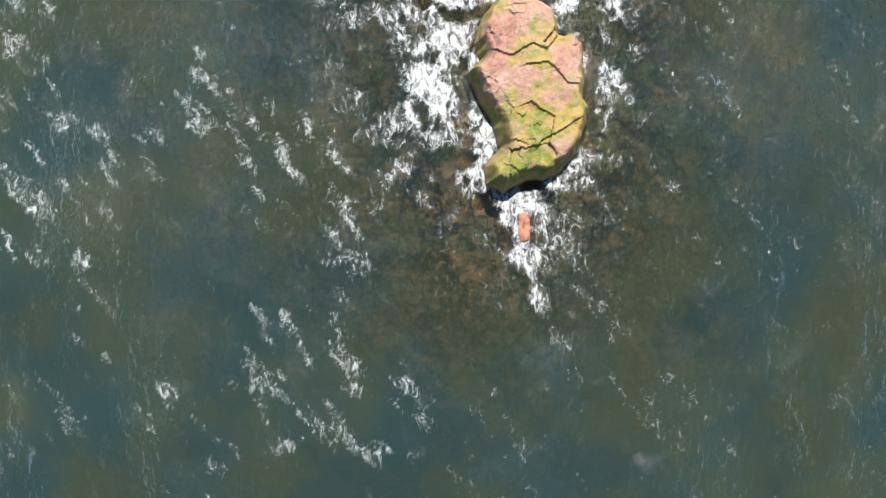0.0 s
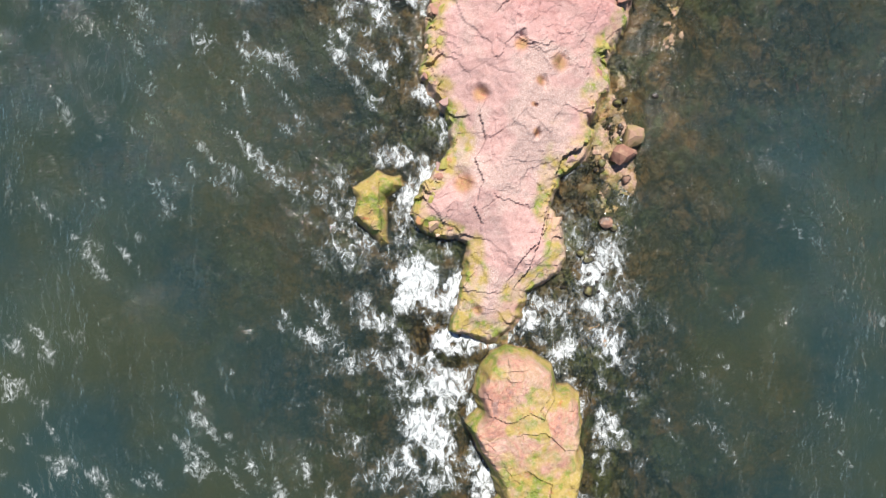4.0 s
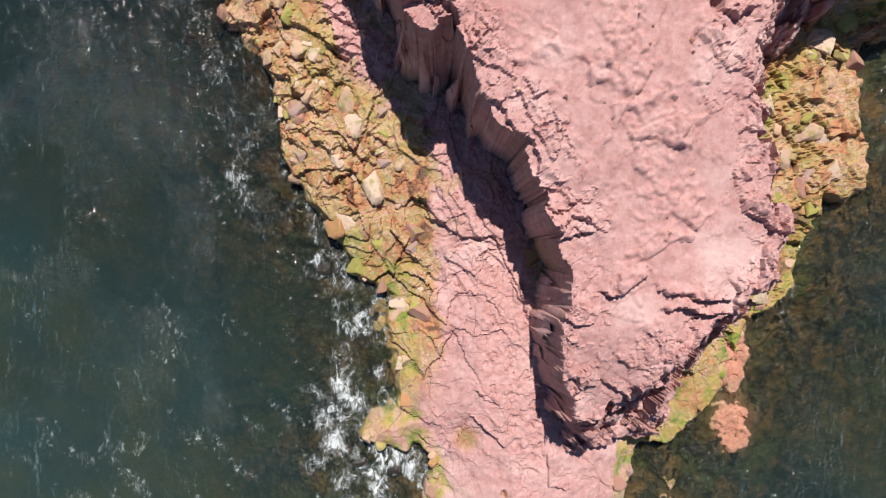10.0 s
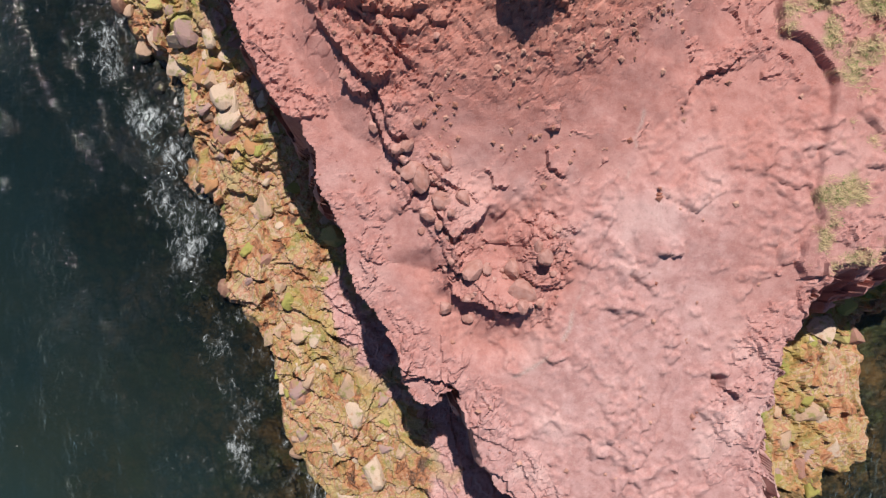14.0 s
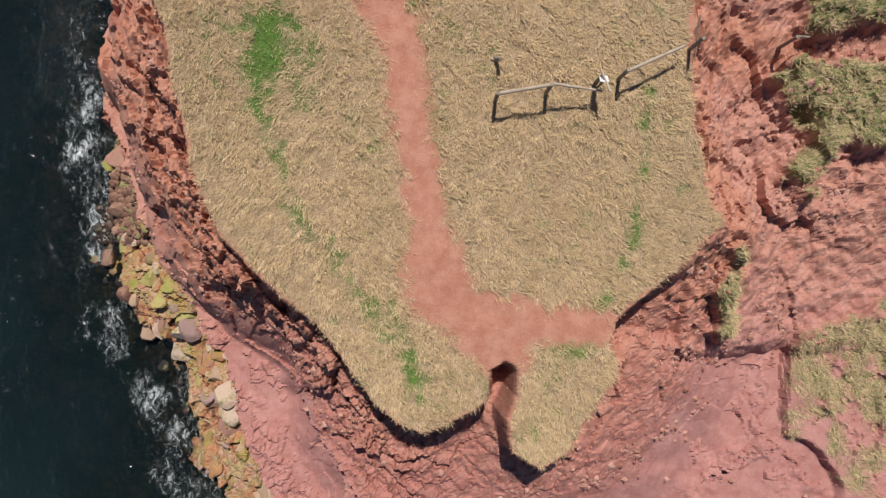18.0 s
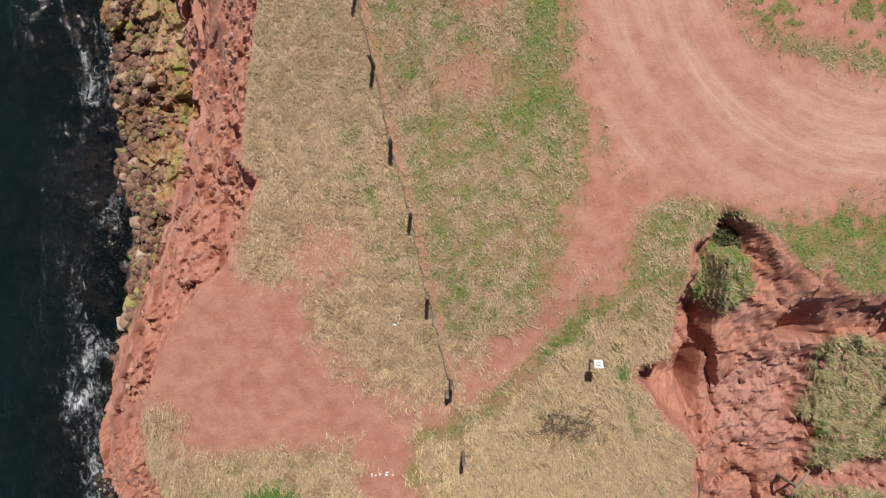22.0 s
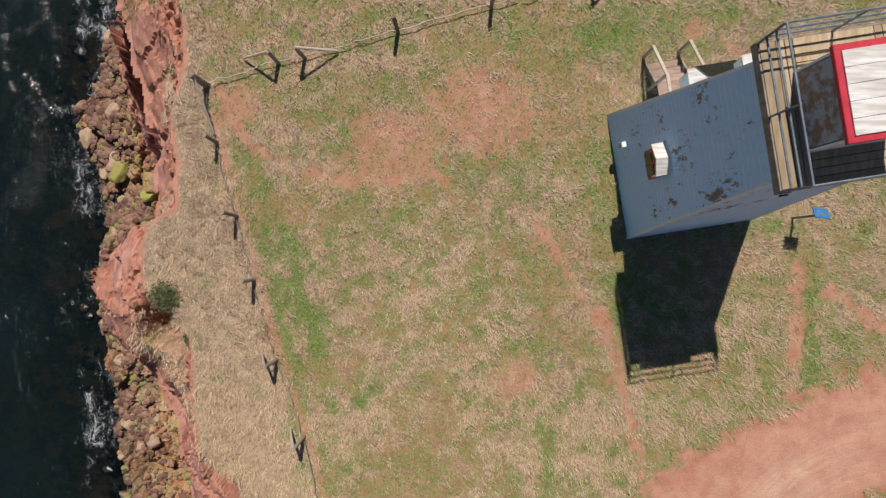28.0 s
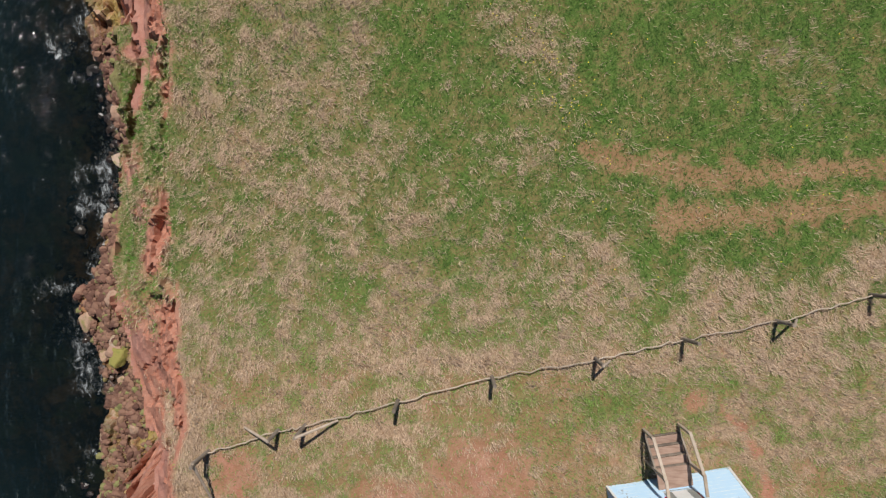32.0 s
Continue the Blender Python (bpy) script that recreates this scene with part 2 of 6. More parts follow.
# rock that lies just awash: middle, reach across and along, height
SHALLOWS = ((8.8, 15.5, 2.8, 4.6, -0.2), (10.0, 24.5, 1.9, 5.0, 0.0), (17.3, 37.0, 1.7, 2.4, 0.06), (16.9, 41.2, 1.2, 2.0, 0.08), (4.6, 0.9, 0.7, 2.0, 0.05), (13.2, 32.5, 1.6, 2.6, -0.08), (-7.4, 31.0, 2.2, 3.4, -0.35), (-9.5, 44.0, 1.6, 4.0, -0.4), (-14.4, 58.0, 1.5, 5.0, -0.4), (21.5, 46.5, 1.8, 2.4, -0.1))
HOLES = ((2.1, 28.5, 0.38), (4.3, 31.0, 0.35), (6.5, 30.2, 0.42), (5.4, 29.1, 0.25), (5.2, 26.3, 0.18), (1.2, 23.5, 0.5), (1.5, 36.8, 0.6), (2.0, 16.3, 0.25), (5.0, 27.8, 0.12), (3.6, 34.0, 0.16))
RIDGE = pts("-2.1,70.2 -1.4,67.4 -.4,65.8 .5,64.4 1.2,62.4 2.1,61.2 3.7,61.2 4.2,63.7")
BOWL = pts("-2.6,63 -1.4,61.7 0,59.1 1.9,57.9 4,58.4 5.2,59.8 5.7,61.9 5.2,66 3,66 0,64")
SLAB = pts("7.9,64.7 8.1,62.4 9.5,63 10,65.1 9.5,67.5 8.4,67.2")
PALE_SLAB = pts("4.2,51 5.2,58 6.8,62.5 8.2,66.5 10.2,65 10.4,58.5 9,52.5 6.4,49.5")


EAST_SHELF = pts("14,76.4 13.4,74.9 13.8,72.6 15,71.5 15.9,70.3 15.8,68.8 15.1,65.6 15.6,64.5 14.6,62.9 14.9,62 16.1,62.5 18.6,63.4 40,66 40,80 18,78")
# low ledges: line, the way its drop faces, drop, and how far back its slab leans
SCARPS = (
    ("6.9,45.6 7.7,45.4 8.6,45.7 9.2,46.2 9.1,46.7", "s", 0.5, 0.8),
    ("9.1,45.9 10,45.5 10.9,45.6 11.8,45.1 12.8,45.1 14,46.1", "s", 0.6, 0.8),
    ("9.7,44.8 11,44.9 11.8,44.4 12.7,44.6", "s", 0.6, 0.7),
    ("9.3,40.4 10.4,41.1 11.3,41.1", "s", 0.5, 0.5),
    ("3.6,50.8 4,49.9 4.9,49.3 5.7,49.0", "w", 0.45, 0.8),
    ("4.6,48.8 5.2,47.8 6.2,48 6.9,48.2", "s", 0.5, 0.8),
    ("7.2,53.9 7.6,53 6.9,52 5.8,50.3", "w", 0.22, 1.0),
    ("3.1,52.5 3.8,52.3 4.4,51.3 4.2,50.5", "s", 0.35, 0.6),
    ("-2.4,50.2 -2.7,48.8 -1.8,47.3 -0.9,46.6", "w", 0.35, 0.6),
    ("-1,49.4 0.3,48.9 1.6,49.5", "s", 0.22, 0.5),
    ("1.6,46.6 2.2,47.4 3.4,47.5", "s", 0.22, 0.5),
    ("-2.7,46.3 -1.2,46 -0.4,45.1 -0.6,44.2", "w", 0.4, 0.6),
    ("1.6,38.1 2.2,37.7 2.8,37.1 3.8,36.6", "s", 0.45, 0.7),
    ("5.9,36.6 6,34.5 7,34.2 8.1,34.9", "s", 0.35, 0.6),
    ("1.9,39.6 2.7,39.3 3.3,38.8", "s", 0.22, 0.4),
    ("0.3,44.5 1.6,45.1 2.5,44.9 3.7,43.6", "s", 0.2, 0.6),
    ("3.6,46 4.6,44.5 5,43.3", "w", 0.25, 0.5),
    ("11.3,58.4 11.6,57.7 12.6,57.2 13.7,57.7", "s", 0.55, 0.8),
    ("9.9,61 9.5,59.5 9.6,57.6 9,55.4 8.7,54.7 7.6,52.6 6.3,51.1", "e", 0.14, 1.5),
    ("3.4,54.9 4,53.9 5.1,54.1", "s", 0.22, 0.6),
    ("1.8,53.9 2.6,53.7 3.1,52.9 3.3,52.1", "w", 0.4, 0.7),
    ("6.1,59.1 6.5,58.1 7.3,57.3", "w", 0.12, 0.8),
    ("7.9,59.5 9.3,60.8 9.9,61.0", "s", 0.12, 0.8),
    ("-1.9,57.7 -0.8,58.1 0.5,57.8 0.9,57.1", "s", 0.5, 0.8),
    ("6.2,56 6.5,53.9 7.3,53.7", "w", 0.12, 0.8),
    ("-4,70.6 -3.6,69.5 -2.7,69.2 -1.7,70.0", "s", 0.7, 0.8),
    ("-2.7,69.1 -2,67.2 -1.2,66.7", "w", 0.8, 0.9),
    ("-0.3,65.1 0.5,63.8 1.4,64.3 2.1,65.3", "s", 0.7, 0.8),
    ("-0.4,62.6 0.4,62.8 1.1,63.4", "s", 0.5, 0.6),
    ("0.3,62.2 0.8,61.4 2.1,60.8 2.9,60.9 3.7,60.9 4.3,61.5", "s", 0.8, 0.9),
    ("3.7,62.8 4.5,62.6 4.8,63.7", "s", 0.45, 0.6),
    ("4,68 4.8,68 4.7,69.0", "s", 0.4, 0.5),
    ("9.7,69.1 10.5,70.3 11.4,70.6 12.5,71.3", "s", 0.5, 0.8),
    ("8.7,63.1 9.9,63.1 10,63.9", "s", 0.4, 0.6),
    ("7.8,62.7 8.1,62 8.9,61.9", "s", 0.25, 0.6),
    ("4.1,67.4 4.3,66.6 5.1,66.2", "w", 0.35, 0.5),
    ("1.6,66.8 2.2,65.9 2.8,66.0", "s", 0.35, 0.5),
    ("-2.7,70 -2.1,68.9 -1.9,67.9 -0.8,67.5", "w", 0.6, 0.8),
    ("2.2,72.1 3,72.3 4,72.5 4.5,72.2 5.3,73.4", "s", 0.5, 0.6),
    ("-5,72.5 -3.9,71.1 -3,70 -2.1,69.3", "w", 0.7, 0.8),
    ("-5.9,75.4 -5.6,73.9 -4.8,72.4", "w", 0.5, 0.8),
    ("-4,73 -2.8,72.2 -1.1,72.1 -0.2,72.4", "s", 0.45, 0.6),
    ("5.6,76.4 5.9,75.3 6.8,76.0", "s", 0.6, 0.6),
    ("9.2,79.6 9.4,77.8 10,75.8", "w", 0.3, 0.6),
    ("12.4,79.5 13.4,78 14,76.4 13.4,74.9 13.8,72.6", "w", 0.2, 0.8),
    ("13.9,72.5 15,71.5 15.9,70.3 15.8,68.8", "w", 0.15, 0.8),
    ("2,39.6 2.6,39 3.2,38.9", "s", 0.2, 0.4),
    ("1.8,37.9 0.6,36.3 0,35.6", "w", 0.35, 0.5),
    ("2.7,28.6 2.0,27.4 2.4,26 1.9,24.9 2.4,23.6 1.9,22.4 2.3,21.2 1.8,20.2", "w", 0.2, 0.5),
    ("9.4,29.1 8.4,27.8 8.2,25.8 6.8,25 6,22.2 5.3,20 4.8,18.5 3.7,16.6", "e", 0.5, 0.5),
    ("-0.6,29.1 0.3,27.5 1.7,27.3", "s", 0.25, 0.5),
    ("3.5,17.4 4.5,19.3 5.8,20.8 6.3,22.9", "e", 0.3, 0.4),
    ("2.7,23 3.6,22.5 5.3,22.2", "s", 0.15, 0.4),
    ("0.9,17.2 2,17.4 3.6,17.3", "s", 0.18, 0.4),
    ("3.8,31.3 4.9,30.9 6.3,31.2", "s", 0.14, 0.5),
    ("2.8,32.8 3.4,33.4 4.9,33.6", "s", 0.14, 0.5),
    ("-14.2,112.7 -14.7,110.5 -15.4,108 -16.3,105.1 -16.6,102.6 -17.3,100.1", "w", 0.8, 0.8),
    ("-14.3,110.4 -14.5,107.6 -15.3,105.4 -15.4,102.9 -16.2,101.0", "w", 0.5, 0.6),
    ("-12.8,101.5 -13.1,99.1 -13.9,97 -14.9,97.6", "w", 0.7, 0.7),
    ("-15.2,99.5 -15.5,97.6 -14.8,95.6", "w", 0.6, 0.6),
    ("-15.5,122 -16.4,120.1 -17.5,118.3 -19,118.7", "s", 0.6, 0.8),
    ("-13.5,103.3 -14.2,101.4 -15,98.3", "w", 0.6, 0.7),
    ("-15.6,102.1 -15.3,99.9 -16.5,98.0", "w", 0.6, 0.7),
)
ISLET_SCARPS = (
    ("1.7,10.8 2.7,10.5 3.7,10.2 4.7,10.8 5.5,10.4 6.2,11.2 6.2,12.0", "s", 0.4, 0.6),
    ("3.7,9.4 5.5,9.7 6.7,8.7 7.8,8.7", "s", 0.35, 0.5),
    ("7.8,7.1 6.4,6.1 5.2,5.6 5.0,4.7", "s", 0.45, 0.5),
    ("2.4,7.3 3.6,5.6 4.9,5.3", "s", 0.3, 0.5),
    ("1.4,9.9 2.4,8.6 2.7,7.4", "w", 0.2, 0.5),
)
# banks of turf and shrubs beside the gully, and notches in the sea cliff: middle, reach, depth
BANKS = [pts(q) for q in ("11.6,91.4 12.4,91.8 13.1,91.5 14.8,91.4 30,91 30,87 14.7,87.1 13.1,87.1 12.3,86.5 12,87.4 12.3,88.2 11.2,88.4 11.6,89.3 12,90.1", "11.3,85.7 12.2,86.5 13.4,86.3 30,86 30,83.4 14.2,83.4 13.8,82.2 13.2,81.2 12.2,82.2 12.6,83.8 12,85",
                              "7.3,93.6 8.1,94.7 9.1,94.8 10,93.8 9.9,92.7 8.9,92 8,92.7", "9.5,79.7 10.1,79.2 10.5,77.6 10.2,75.8 9.5,76.8 9.4,78.4")]
NOTCHES = ((-7.5, 106.4, 0.8, 4.0), (-6.9, 106.0, 0.6, 3.0), (-9.4, 111.6, 0.9, 4.0), (-6.3, 105.1, 0.45, 1.6), (-8.4, 104.2, 0.5, 1.2), (-9.6, 101.8, 0.5, 1.0), (-9.8, 97.2, 0.4, 1.0), (5.9, 76.1, 0.35, 0.9), (11.4, 92.0, 0.6, 1.3), (8.6, 94.8, 0.5, 1.2), (11.75, 57.75, 0.3, 0.7), (12.6, 84.6, 0.4, 1.2))


def ledges(X, Y, scarps):
    """What the ledges add to the ground: a slab that leans up to a sharp broken edge."""
    out = np.zeros(X.shape)
    for text, face, drop, reach in scarps:
        line = pts(text)
        xs, ys = [p[0] for p in line], [p[1] for p in line]
        m = 3.2 * reach
        near = (X > min(xs) - m) & (X < max(xs) + m) & (Y > min(ys) - m) & (Y < max(ys) + m)
        x, y = X[near], Y[near]
        if not len(x):
            continue
        fx, fy = {"s": (0, -1), "w": (-1, 0), "e": (1, 0)}[face]
        turn = 1 if (xs[-1] - xs[0]) * fy - (ys[-1] - ys[0]) * fx < 0 else -1
        best, side, along, run = np.full(x.shape, 1e9), np.zeros(x.shape), np.zeros(x.shape), 0.0
        for (ax, ay), (bx, by) in zip(line, line[1:]):
            dx, dy = bx - ax, by - ay
            size = math.hypot(dx, dy)
            t = np.clip(((x - ax) * dx + (y - ay) * dy) / (size * size), 0, 1)
            d = np.hypot(x - ax - t * dx, y - ay - t * dy)
            hit = d < best
            side = np.where(hit, np.where(dx * (y - ay) - dy * (x - ax) > 0, turn, -turn), side)
            along, best = np.where(hit, run + t * size, along), np.where(hit, d, best)
            run += size
        ends = step(along, 0, 0.18 * run) * step(run - along, 0, 0.18 * run)
        out[near] += drop * ends * np.where(side > 0, 0.75 * np.exp(-best / reach), -0.25 * np.exp(-best / (0.6 * reach)))
    return out


def stairs(v, edge=0.7):
    """Turns a smooth rise into treads with steep fronts."""
    f = np.floor(v)
    return f + step(v - f, edge, 1.0)


def terrain(X, Y):
    """Height of the ground, and the zones that its materials follow."""
    wx = X + 0.9 * (fbm(X, Y, 2.2, 3, 11) - 0.5) + 0.35 * (fbm(X, Y, 0.6, 2, 12) - 0.5)
    wy = Y + 0.9 * (fbm(X, Y, 2.2, 3, 21) - 0.5) + 0.35 * (fbm(X, Y, 0.6, 2, 22) - 0.5)
    shore, foot, rim = inside(wx, wy, SHORE), inside(wx, wy, FOOT), inside(wx, wy, RIM)
    torn = 0.3 + 0.35 * step(X, 6.8, 8.2) * step(Y, 76, 80)            # the gully's rim is ragged
    tx = X + torn * (fbm(X, Y, 1.1, 4, 31) - 0.5)
    ty = Y + torn * (fbm(X, Y, 1.1, 4, 32) - 0.5)
    top = inside(tx, ty, TOP)
    long = np.where(wy < 84, wy * 0.8, 67.2 + (wy - 84) * 0.42)        # the beds run along the shore further north
    big, mid = facets(wx, long, 1.7, 40), facets(wx, long * 1.1, 0.6, 50)
    small = facets(X + 0.2 * wx, Y * 0.9, 0.26, 55)
    rough = fbm(X, Y, 0.5, 4, 60) - 0.5
    soft = fbm(X, Y, 5.0, 4, 61) - 0.5
    # flakes: thin slabs that overlap like scales, their lips to the south
    sc1 = facets(wx * 0.9 + 0.25 * wy, 0.65 * wy, 0.95, 42, -1.57)
    sc2 = facets(wx + 0.5 * (wx - X), wy * 0.75 + 0.5 * (wy - Y), 0.40, 46, -1.57)
    sc0 = facets(wx * 0.85 + 0.3 * wy, 0.55 * wy, 1.9, 43, -1.57)
    broken = step(fbm(X, Y, 2.6, 3, 66), 0.38, 0.66)
    flakes = 0.24 * sc0[1] + 0.22 * (sc0[0] - 0.5) + (0.25 + 0.75 * broken) * (0.20 * sc1[1] + 0.10 * (sc1[0] - 0.5)) + broken * (0.12 * sc2[1] + 0.06 * (sc2[0] - 0.5))
    grit = fbm(X, Y, 0.24, 3, 67) - 0.5
    rim = rim + 0.35 * (sc1[0] - 0.5) + 0.2 * (mid[0] - 0.5)
    foot = foot + np.where(Y < 84, 0.7 * (big[0] - 0.5) + 0.4 * (mid[0] - 0.5), 0.4 * (mid[0] - 0.5))
    beds = stairs(9.0 * (fbm(X + 0.3 * Y, Y, 4.5, 3, 62)) + 0.35 * (fbm(X, Y, 0.5, 2, 63) - 0.5), 0.9)
    blocks = 0.42 * (big[0] - 0.5) + 0.40 * big[1] - 0.06 * broken * np.exp(-big[2] / 0.06)
    chips = 0.15 * (mid[0] - 0.5) + 0.15 * mid[1] - 0.07 * np.exp(-mid[2] / 0.035)
    crumbs = 0.09 * (small[0] - 0.5) + 0.10 * small[1]
    # sea bed and the low rocks at the water
    bed = -0.3 - 0.10 * np.clip(-shore, 0, 14) - 0.02 * np.clip(-shore - 14, 0, 200) + 0.7 * soft + 0.35 * (big[0] - 0.5) * step(big[2], 0, 0.5) + 0.3 * rough
    for cx, cy, rx, ry, h in SHALLOWS:
        k = np.exp(-(((X - cx) / rx) ** 2 + ((Y - cy) / ry) ** 2) ** 2)
        bed = bed * (1 - k) + k * (h + 0.3 * blocks + 0.5 * chips + 0.3 * crumbs + 0.3 * rough)
    worn = 1 - 0.72 * (1 - step(Y, 34, 46)) * step(shore, 0.3, 1.0)     # the spit's back is worn smooth
    slab = step(X - np.interp(Y, [30, 43, 48, 54, 57], [0.3, 0.2, -0.6, -0.6, -6]), -0.3, 0.5) * (1 - step(Y, 56, 58)) * (X < 9)
    worn = worn * (1 - 0.4 * slab)
    low = 0.45 + 0.36 * np.clip(shore, 0, 6) + worn * (0.3 * blocks + 1.3 * flakes + 0.3 * chips + 0.3 * crumbs) + 0.06 * rough + (0.02 + 0.22 * step(Y, 42, 50)) * (beds - 4.5)
    low = np.minimum(low, 2.35 + 0.5 * soft + (0.02 + 0.12 * step(Y, 40, 48)) * (beds - 4.5) + worn * (0.1 * blocks + 1.0 * flakes + 0.2 * chips + 0.2 * crumbs) + 0.10 * rough + 0.14 * grit - 0.10 * step(fbm(X, Y, 0.42, 3, 68), 0.60, 0.70))
    for hx, hy, hr in HOLES:
        low = low - 0.3 * np.exp(-(((X + 0.9 * (wx - X) - hx) ** 2 + 0.6 * (Y + 0.9 * (wy - Y) - hy) ** 2) / hr ** 2) ** 1.5)
    edge = step(shore, -0.05, 0.45)
    z = np.where(shore > 0, np.maximum(low, -0.2) * edge + (1 - edge) * bed, bed)
    # the pink plateau over its steep walls
    brow = step(np.exp(-np.clip(rim, 0, None) / 1.7) + 0.5 * (fbm(X, Y, 3.0, 3, 65) - 0.5), 0.3, 0.7) * (1 - 0.65 * step(Y, 57, 63))
    plateau = np.minimum(8.2 + 0.11 * (Y - 47), 10.2) + 0.45 * soft + 0.010 * (beds - 4.5)
    plateau = plateau + brow * ((0.9 - 0.6 * step(Y, 49, 53)) * flakes + 0.4 * blocks + 0.25 * chips + 0.3 * crumbs) + 0.012 * rough + 0.025 * chips + 0.012 * grit
    plateau = plateau - 1.0 * step(44 - Y, 0, 5) + 1.8 * step(Y, 108, 116)
    ridge = np.exp(-(near_line(wx, wy, RIDGE) / 1.0) ** 2)
    plateau = plateau + ridge * (0.4 + 0.8 * blocks + 0.8 * flakes + 0.6 * chips + 0.5 * crumbs)
    plateau = plateau - 0.7 * step(inside(X, Y, BOWL) + 0.25 * (rough), -0.05, 1.4) * (1 - ridge)
    plateau = plateau + 0.12 * step(inside(wx, wy, SLAB), -0.05, 0.3) + 0.07 * step(inside(wx, wy, PALE_SLAB), -0.05, 0.2)
    t = np.clip(foot / (np.clip(foot, 0, None) + np.clip(-rim, 0, None) + 1e-6), 0, 1)
    t = np.where(rim > 0, 1, t)
    ledge = np.clip(t + (0.24 * (big[0] - 0.5) + 0.10 * (mid[0] - 0.5)) * step(t, 0, 0.2) * (1 - step(t, 0.75, 1)), 0, 1)
    wall = 2.0 + (plateau - 2.0) * (0.45 * ledge + 0.55 * ledge ** 1.5) + (1 - 0.5 * step(Y, 106, 112)) * (0.7 * blocks + 1.2 * flakes + 1.5 * chips + 1.3 * crumbs) * (1 - 0.5 * t)
    lay = 0.9 * (fbm(X, Y, 2.0, 3, 64) - 0.5)
    wall = wall + 0.4 * (0.62 * stairs((wall + lay) / 0.62, 0.55) - lay - wall + 0.3) * step(t, 0, 0.1) * (1 - step(t, 0.95, 1))
    z = np.where(foot > 0, np.maximum(z, wall), z)
    # the grassy top over red broken slopes
    field = field_top(Y) + 0.25 * soft + 0.06 * rough
    gully = step(X, 7.4, 8.6) * step(Y, 71, 76) * (1 - step(Y, 100, 101))
    wide = 7.0 + 3.0 * soft - 2.5 * step(-X, 2, 6)
    reach = np.minimum(wide * (1 - gully) + np.interp(Y, [76, 80, 84], [6.5, 4.0, 2.3]) * gully, np.clip(rim, 0.3, None) + np.clip(-top, 0, None))
    s = np.clip(1 + top / reach, 0, 1)
    s = np.where(rim > 0, s, 0)
    crag = np.maximum(0.15 * gully, 0.35 * step(-X, 3, 6) * (1 - 0.8 * step(Y, 104, 110)))
    s = np.where((s > 0.02) & (s < 1), np.clip(s + crag * (0.38 * (big[0] - 0.5) + 0.15 * (mid[0] - 0.5)) * step(s, 0.02, 0.2) * (1 - step(s, 0.85, 1)), 0, 1), s)
    base = np.maximum(plateau, gully * (np.interp(Y, [70, 75, 79, 81, 84, 88, 92, 96], [9.6, 10.5, 11.4, 12.2, 12.8, 13.8, 14.8, 15.5]) + step(Y, 77, 82) * (0.7 * blocks + 0.5 * flakes + 0.5 * chips + 0.5 * crumbs) + 0.5 * rough))
    lip = 0.8 - 0.45 * gully + 0.6 * step(X, -4, -2) * (1 - step(X, 6, 8))
    slope = base + (field - lip - base) * s ** (1.15 + (np.interp(Y, [70, 74, 80, 86], [1.3, 1.2, 0.9, 0.65]) - 1.15) * step(-X, -1, 4)) + lip * step(s, 0.95 - 0.2 * gully, 1.0)
    ragged = step(s, 0.25, 0.75) * (1 - step(s, 0.94, 1)) * (0.35 + 0.65 * np.maximum(step(-X, -1, 3), gully))
    slope = slope + (0.7 * blocks + 0.9 * flakes + 1.3 * chips + 1.5 * crumbs + 0.3 * rough + 0.3 * gully * rough) * ragged * (1 - 0.5 * gully) * (1 - 0.7 * step(X, 9.8, 10.6) * step(Y, 91, 92.5))
    slope = slope + 0.4 * (1 - gully) * (0.45 * stairs((slope + lay) / 0.45, 0.55) - lay - slope + 0.22) * ragged
    z = np.where(rim > 0, np.maximum(z, np.where(top > 0, field, np.minimum(slope, field - 0.05))), z)
    bank = np.zeros(X.shape)
    east = (X > 6.5) & (Y > 74) & (Y < 97)
    for poly in BANKS:
        bank[east] = np.maximum(bank[east], step(inside(wx[east], wy[east], poly) + 0.9 * rough[east], -0.2, 0.45))
    z = z + 0.6 * bank * np.where(top > 0, 0, 1)
    grown = inside(wx, wy, EAST_SHELF)
    z = z + 0.35 * step(grown, -0.05, 0.12) * (z > 7) * (top < 0)
    for hx, hy, hr, deep in NOTCHES:
        z = z - deep * np.exp(-(((wx - hx) ** 2 + (wy - hy) ** 2) / hr ** 2) ** 2)
    z = z + ledges(X + 0.5 * (wx - X) + 0.2 * rough, Y + 0.5 * (wy - Y) + 0.35 * grit, SCARPS) * step(z, 0.2, 0.6) * (0.75 + 0.7 * rough)
    return dict(z=z, bank=bank, grown=grown, shore=shore, foot=foot, rim=rim, top=top, s=s, cid=sc1[0], cid2=mid[0], ridge=ridge)


def spread(a, b, fine, far_a, far_b):
    """Grid lines: even in the middle, ever wider towards the horizon."""
    mid = np.arange(a, b, fine)
    out, w, lo, hi = [], fine, [], []
    x = a
    while x > far_a:
        w *= 1.2
        x -= w
        lo.append(x)
    w, x = fine, mid[-1]
    while x < far_b:
        w *= 1.2
        x += w
        hi.append(x)
    return np.array(lo[::-1] + list(mid) + hi)


